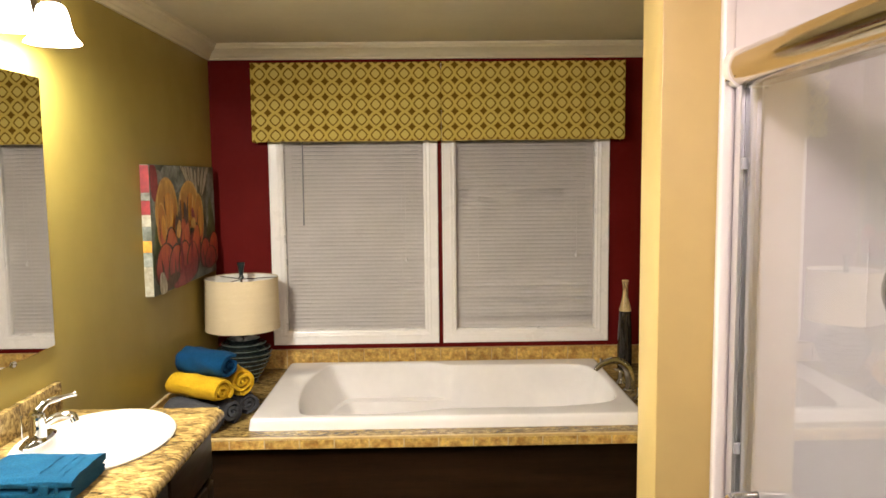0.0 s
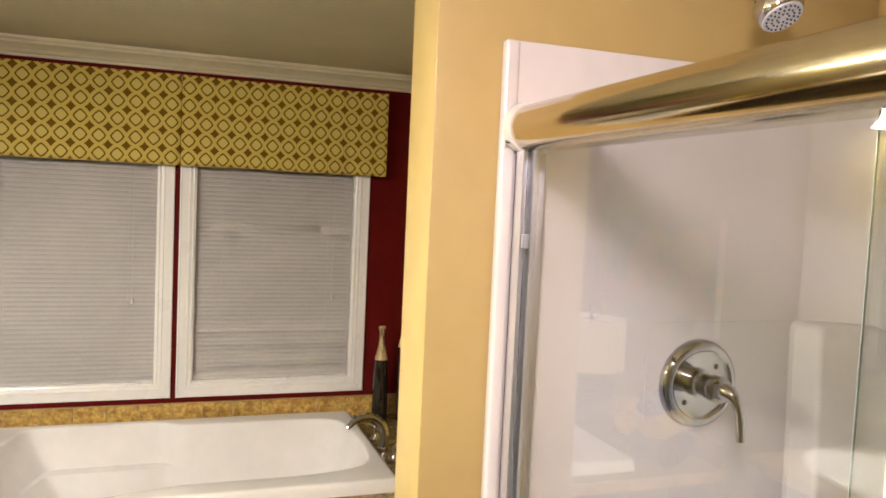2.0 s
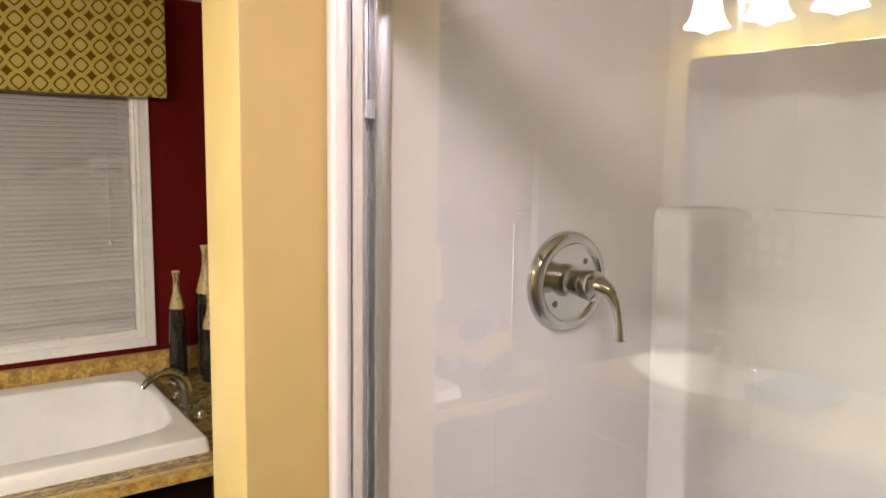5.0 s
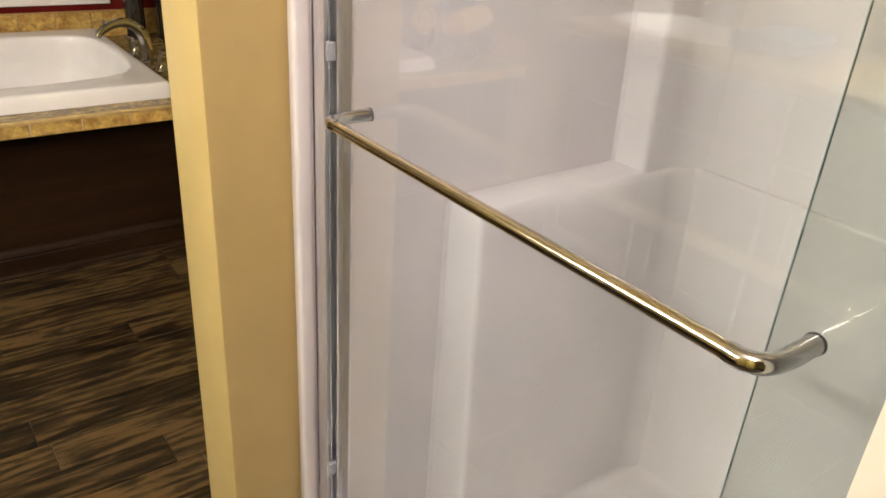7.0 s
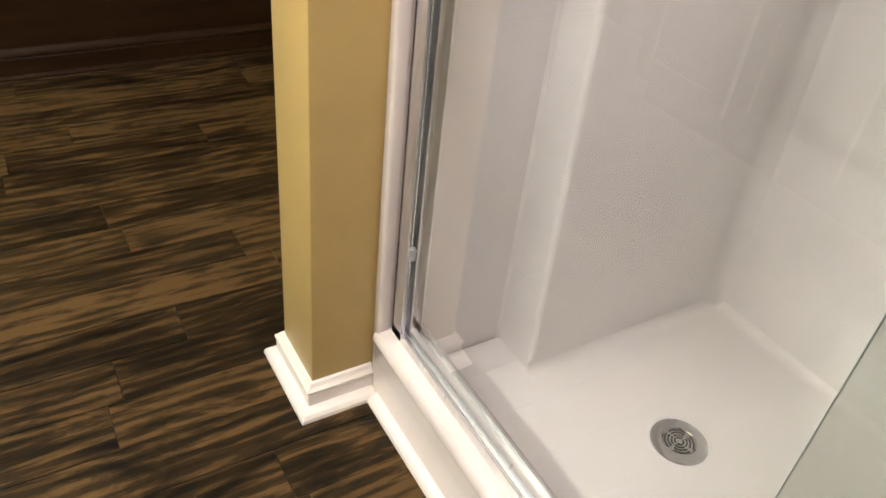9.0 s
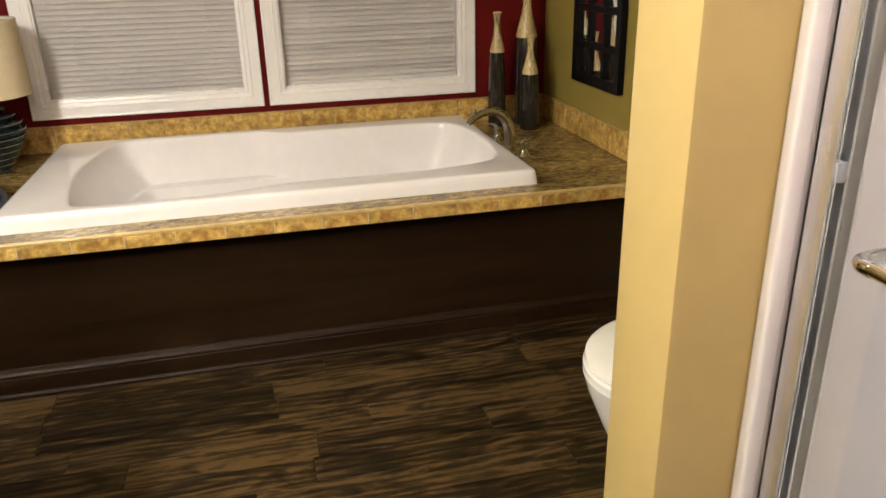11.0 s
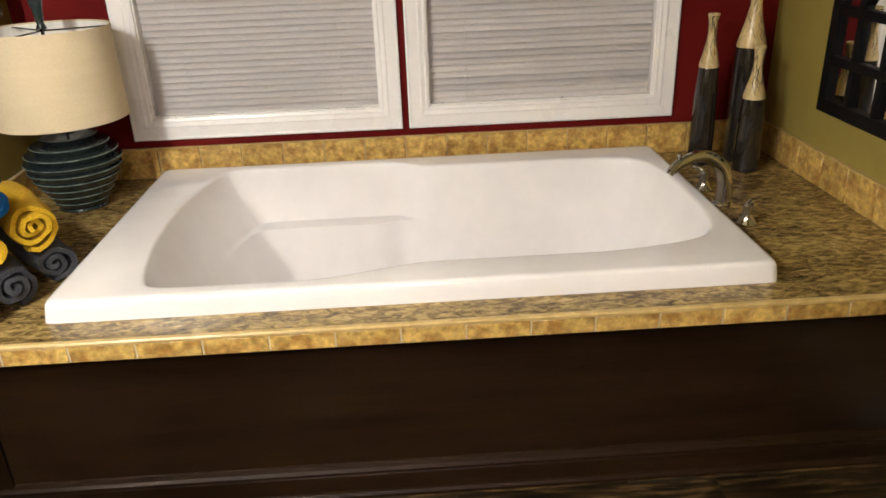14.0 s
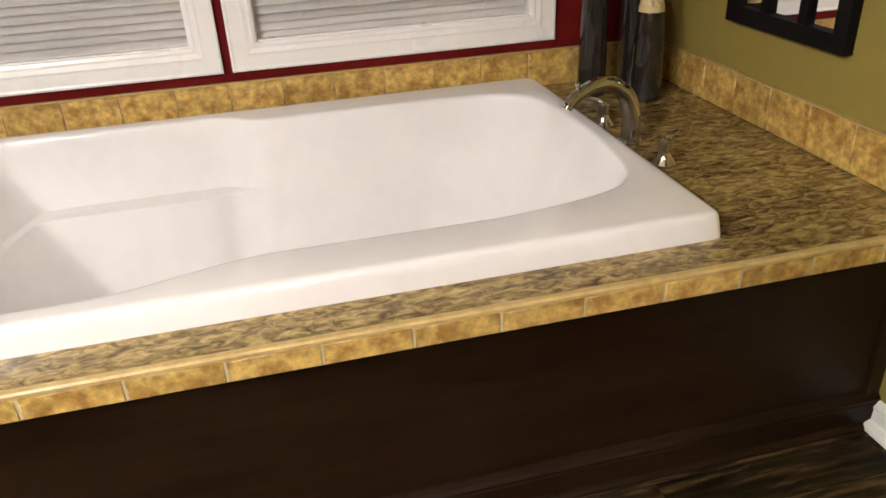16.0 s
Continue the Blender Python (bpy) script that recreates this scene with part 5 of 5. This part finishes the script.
inner_pane = part("inner_pane", box(0.6335, 0.6378, SH_Y0 + 0.03, 0.725, 0.158, 1.624), GLASS, slider, "clear glass panel", smooth=False)
for pane in (outer_pane, inner_pane):
    pane.visible_shadow = False
part("pane_edge", box(0.6337, 0.6376, 0.725, 0.7258, 0.158, 1.624), GLASS_EDGE, inner_pane, "dark polished glass edge", smooth=False)
part("pane_edge", box(0.6127, 0.6166, 0.5842, 0.585, 0.158, 1.624), GLASS_EDGE, outer_pane, "dark polished glass edge", smooth=False)
BAR_Z, BAR_X = 0.905, 0.557
bar = part("towel_bar", tube([(BAR_X, 0.712, BAR_Z), (BAR_X, 1.188, BAR_Z)], 0.0064, 18), NICKEL, slider, "satin nickel towel bar")
for yy, way in ((0.712, -1), (1.188, 1)):
    elbow = bend([(BAR_X, yy, BAR_Z), (BAR_X, yy + way * 0.010, BAR_Z), (BAR_X + 0.008, yy + way * 0.020, BAR_Z), (BAR_X + 0.026, yy + way * 0.024, BAR_Z), (0.612, yy + way * 0.024, BAR_Z)])
    part("elbow", tube(elbow, 0.0072, 16), CHROME, bar, "chrome elbow")
    part("washer", tube([(0.6112, yy + way * 0.024, BAR_Z), (0.6124, yy + way * 0.024, BAR_Z)], 0.0078, 20), DARK_HOLE, bar, "dark rubber washer")

VY = SH_Y1 - 0.0175
valve = thing("shower_valve", (0.971, VY, 1.244), "round chrome shower valve with a curved lever handle", "shower valve")


def turned_y(profile, cx, cz, segments=56):
    """Turns (radius, distance out from the wall) about an axis that points out of the end wall."""
    b = lathe(profile, segments)
    return moved(b, Matrix.Translation((cx, VY, cz)) @ Matrix.Rotation(radians(90), 4, "X"))


part("escutcheon", turned_y([(0.0, 0.010), (0.052, 0.010), (0.056, 0.011), (0.060, 0.016), (0.067, 0.0155), (0.0735, 0.010), (0.0765, 0.003), (0.077, 0.0)], 0.971, 1.244), CHROME, valve, "chrome round plate")
part("hub", turned_y([(0.024, 0.010), (0.024, 0.020), (0.019, 0.022), (0.019, 0.040), (0.022, 0.042), (0.022, 0.062), (0.014, 0.068), (0.0, 0.069)], 0.970, 1.246, 36), CHROME, valve)
lev = bend([(0.970, VY - 0.050, 1.246), (0.974, VY - 0.070, 1.246), (0.979, VY - 0.086, 1.236), (0.982, VY - 0.096, 1.211), (0.983, VY - 0.101, 1.172)])
part("lever", tube(lev, [0.0165 - 0.0095 * smooth_step(0, 0.8, i / (len(lev) - 1)) for i in range(len(lev))], 18), CHROME, valve)
for dx, dz in ((0.030, 0.030), (-0.030, -0.030)):
    part("screw", turned_y([(0.0, 0.0115), (0.004, 0.0115), (0.005, 0.010)], 0.971 + dx, 1.244 + dz, 12), BRONZE, valve, "small screw")

headset = thing("wall_shower", (0.973, STUB_Y0, 1.931), "chrome shower head on a bent arm above the stall", "shower")
b = lathe([(0.030, 0.0), (0.030, 0.004), (0.022, 0.010), (0.010, 0.012)], 36)
part("flange", moved(b, Matrix.Translation((0.973, STUB_Y0, 1.931)) @ Matrix.Rotation(radians(90), 4, "X")), CHROME, headset)
part("arm", tube(bend([(0.973, STUB_Y0, 1.931), (0.977, 1.322, 1.935), (0.983, 1.290, 1.926), (0.988, 1.268, 1.906)]), 0.0095, 16), CHROME, headset)
aim = Vector((0.05, -0.55, -0.83)).normalized()
hm = Matrix.Translation((0.988, 1.269, 1.908)) @ aim.to_track_quat("Z", "Y").to_matrix().to_4x4()
part("collar", moved(lathe([(0.011, 0), (0.0135, 0.003), (0.0135, 0.014), (0.010, 0.017), (0.013, 0.022), (0.016, 0.030)], 28), hm), CHROME, headset)
hd = part("head", moved(lathe([(0.014, 0.026), (0.024, 0.034), (0.033, 0.044), (0.037, 0.058), (0.036, 0.072), (0.032, 0.078), (0.0, 0.079)], 44), hm), CHROME, headset)
part("spray_face", moved(lathe([(0.031, 0.0785), (0.030, 0.0805), (0.0, 0.081)], 36), hm), SPRAY, hd, "pale grey spray face")
for r, n in ((0.009, 8), (0.017, 14), (0.025, 20)):
    for k in range(n):
        a = 2 * math.pi * k / n
        part("nozzle", moved(lathe([(0.0017, 0.0805), (0.0014, 0.0825), (0.0, 0.0828)], 7, (r * math.cos(a), r * math.sin(a), 0)), hm), DARK_HOLE, hd)

# ---- toilet, entrance door ----


def toilet():
    cy = 1.855
    t = thing("toilet", (0.95, cy, 0), "white porcelain toilet with the lid down", "toilet")

    def egg(cx, a, b, z, n=56):
        return [(cx - a * math.cos(2 * math.pi * k / n) * (1.0 if math.cos(2 * math.pi * k / n) > 0 else 0.85), cy + b * math.sin(2 * math.pi * k / n), z) for k in range(n)]

    part("bowl", loft([egg(0.90, 0.17, 0.11, 0.0), egg(0.90, 0.165, 0.105, 0.05), egg(0.89, 0.17, 0.11, 0.16), egg(0.875, 0.21, 0.15, 0.28), egg(0.868, 0.232, 0.175, 0.355), egg(0.866, 0.238, 0.182, 0.385)], True, True), PORCELAIN, t)
    part("seat", loft([egg(0.868, 0.236, 0.182, 0.387), egg(0.868, 0.240, 0.186, 0.391), egg(0.868, 0.240, 0.186, 0.402), egg(0.868, 0.236, 0.182, 0.406)], True, True), PORCELAIN, t)
    part("lid", loft([egg(0.868, 0.234, 0.181, 0.408), egg(0.868, 0.238, 0.185, 0.412), egg(0.868, 0.236, 0.183, 0.421), egg(0.868, 0.222, 0.17, 0.427), egg(0.868, 0.10, 0.08, 0.430)], True, True), PORCELAIN, t)
    part("tank", box(1.085, RIGHT - 0.012, cy - 0.215, cy + 0.215, 0.37, 0.715, 0.02, 3), PORCELAIN, t)
    part("tank_lid", box(1.075, RIGHT - 0.006, cy - 0.225, cy + 0.225, 0.716, 0.75, 0.01, 3), PORCELAIN, t)
    part("flush_lever", box(1.07, 1.084, cy - 0.18, cy - 0.10, 0.66, 0.675, 0.003), CHROME, t, "chrome flush lever")


toilet()

door = thing("door_1", (0.53, 0.28, 0), "cream painted entrance door standing open before the shower", "door", kind="structure")
leaf = box(-0.017, 0.017, 0.0, 0.746, 0.008, 2.03, 0.0015)
hinge = Matrix.Translation((0.528, -0.125, 0)) @ Matrix.Rotation(radians(-2.2), 4, "Z")
leaf_ob = part("leaf", moved(leaf, hinge), DOOR_PAINT, door)
kn = lathe([(0.025, 0.0), (0.026, 0.003), (0.020, 0.007), (0.012, 0.009), (0.011, 0.014), (0.016, 0.019), (0.022, 0.026), (0.0235, 0.034), (0.021, 0.041), (0.017, 0.043), (0.013, 0.041), (0.0, 0.039)], 32)
part("knob", moved(kn, hinge @ Matrix.Translation((-0.017, 0.720, 0.808)) @ Matrix.Rotation(radians(-90), 4, "Y") @ Matrix.Diagonal((0.92, 0.92, 1.25, 1))), BRONZE, leaf_ob, "dark satin metal knob")

# ---- floor planks, each a piece of its own ----
plank_rng = random.Random(11)
ROW, FIRST = 0.0985, 1.60
fixed = {0: 0.339, -2: 0.183, 2: 0.511, 4: 0.279, 7: 0.575}
kinds = {}
for k in range(-18, 13):
    y0, y1 = FIRST + ROW * k, FIRST + ROW * (k + 1)
    if y0 > PANEL_Y:
        break
    x = fixed.get(k, plank_rng.uniform(-0.6, 0.3))
    while x > LEFT:
        x -= plank_rng.choice((0.61, 0.76, 0.915))
    while x < SHOWER_BACK - 0.01:
        seat = fixed.get(k)
        length = plank_rng.choice((0.46, 0.61, 0.76, 0.915))
        if seat is not None and x < seat - 0.01 and x + length > seat - 0.2:
            length = seat - x
        x1 = min(x + length, SHOWER_BACK)
        x, length = max(x, LEFT), x1 - max(x, LEFT)
        if length < 0.02:
            x = x1
            continue
        key = round(length, 3)
        if key not in kinds:
            ob = part("plank", box(0.0007, key - 0.0007, 0.0005, ROW - 0.0005, -0.004, 0.0, 0.0006, 1), PLANK, floor)
            kinds[key] = ob
        else:
            ob = new("plank", kinds[key].data)
            ob.parent, ob.matrix_parent_inverse = floor, kinds[key].matrix_parent_inverse
        ob.matrix_basis = Matrix.Translation((x, y0, 0.0001 * plank_rng.uniform(0, 2)))
        x += length
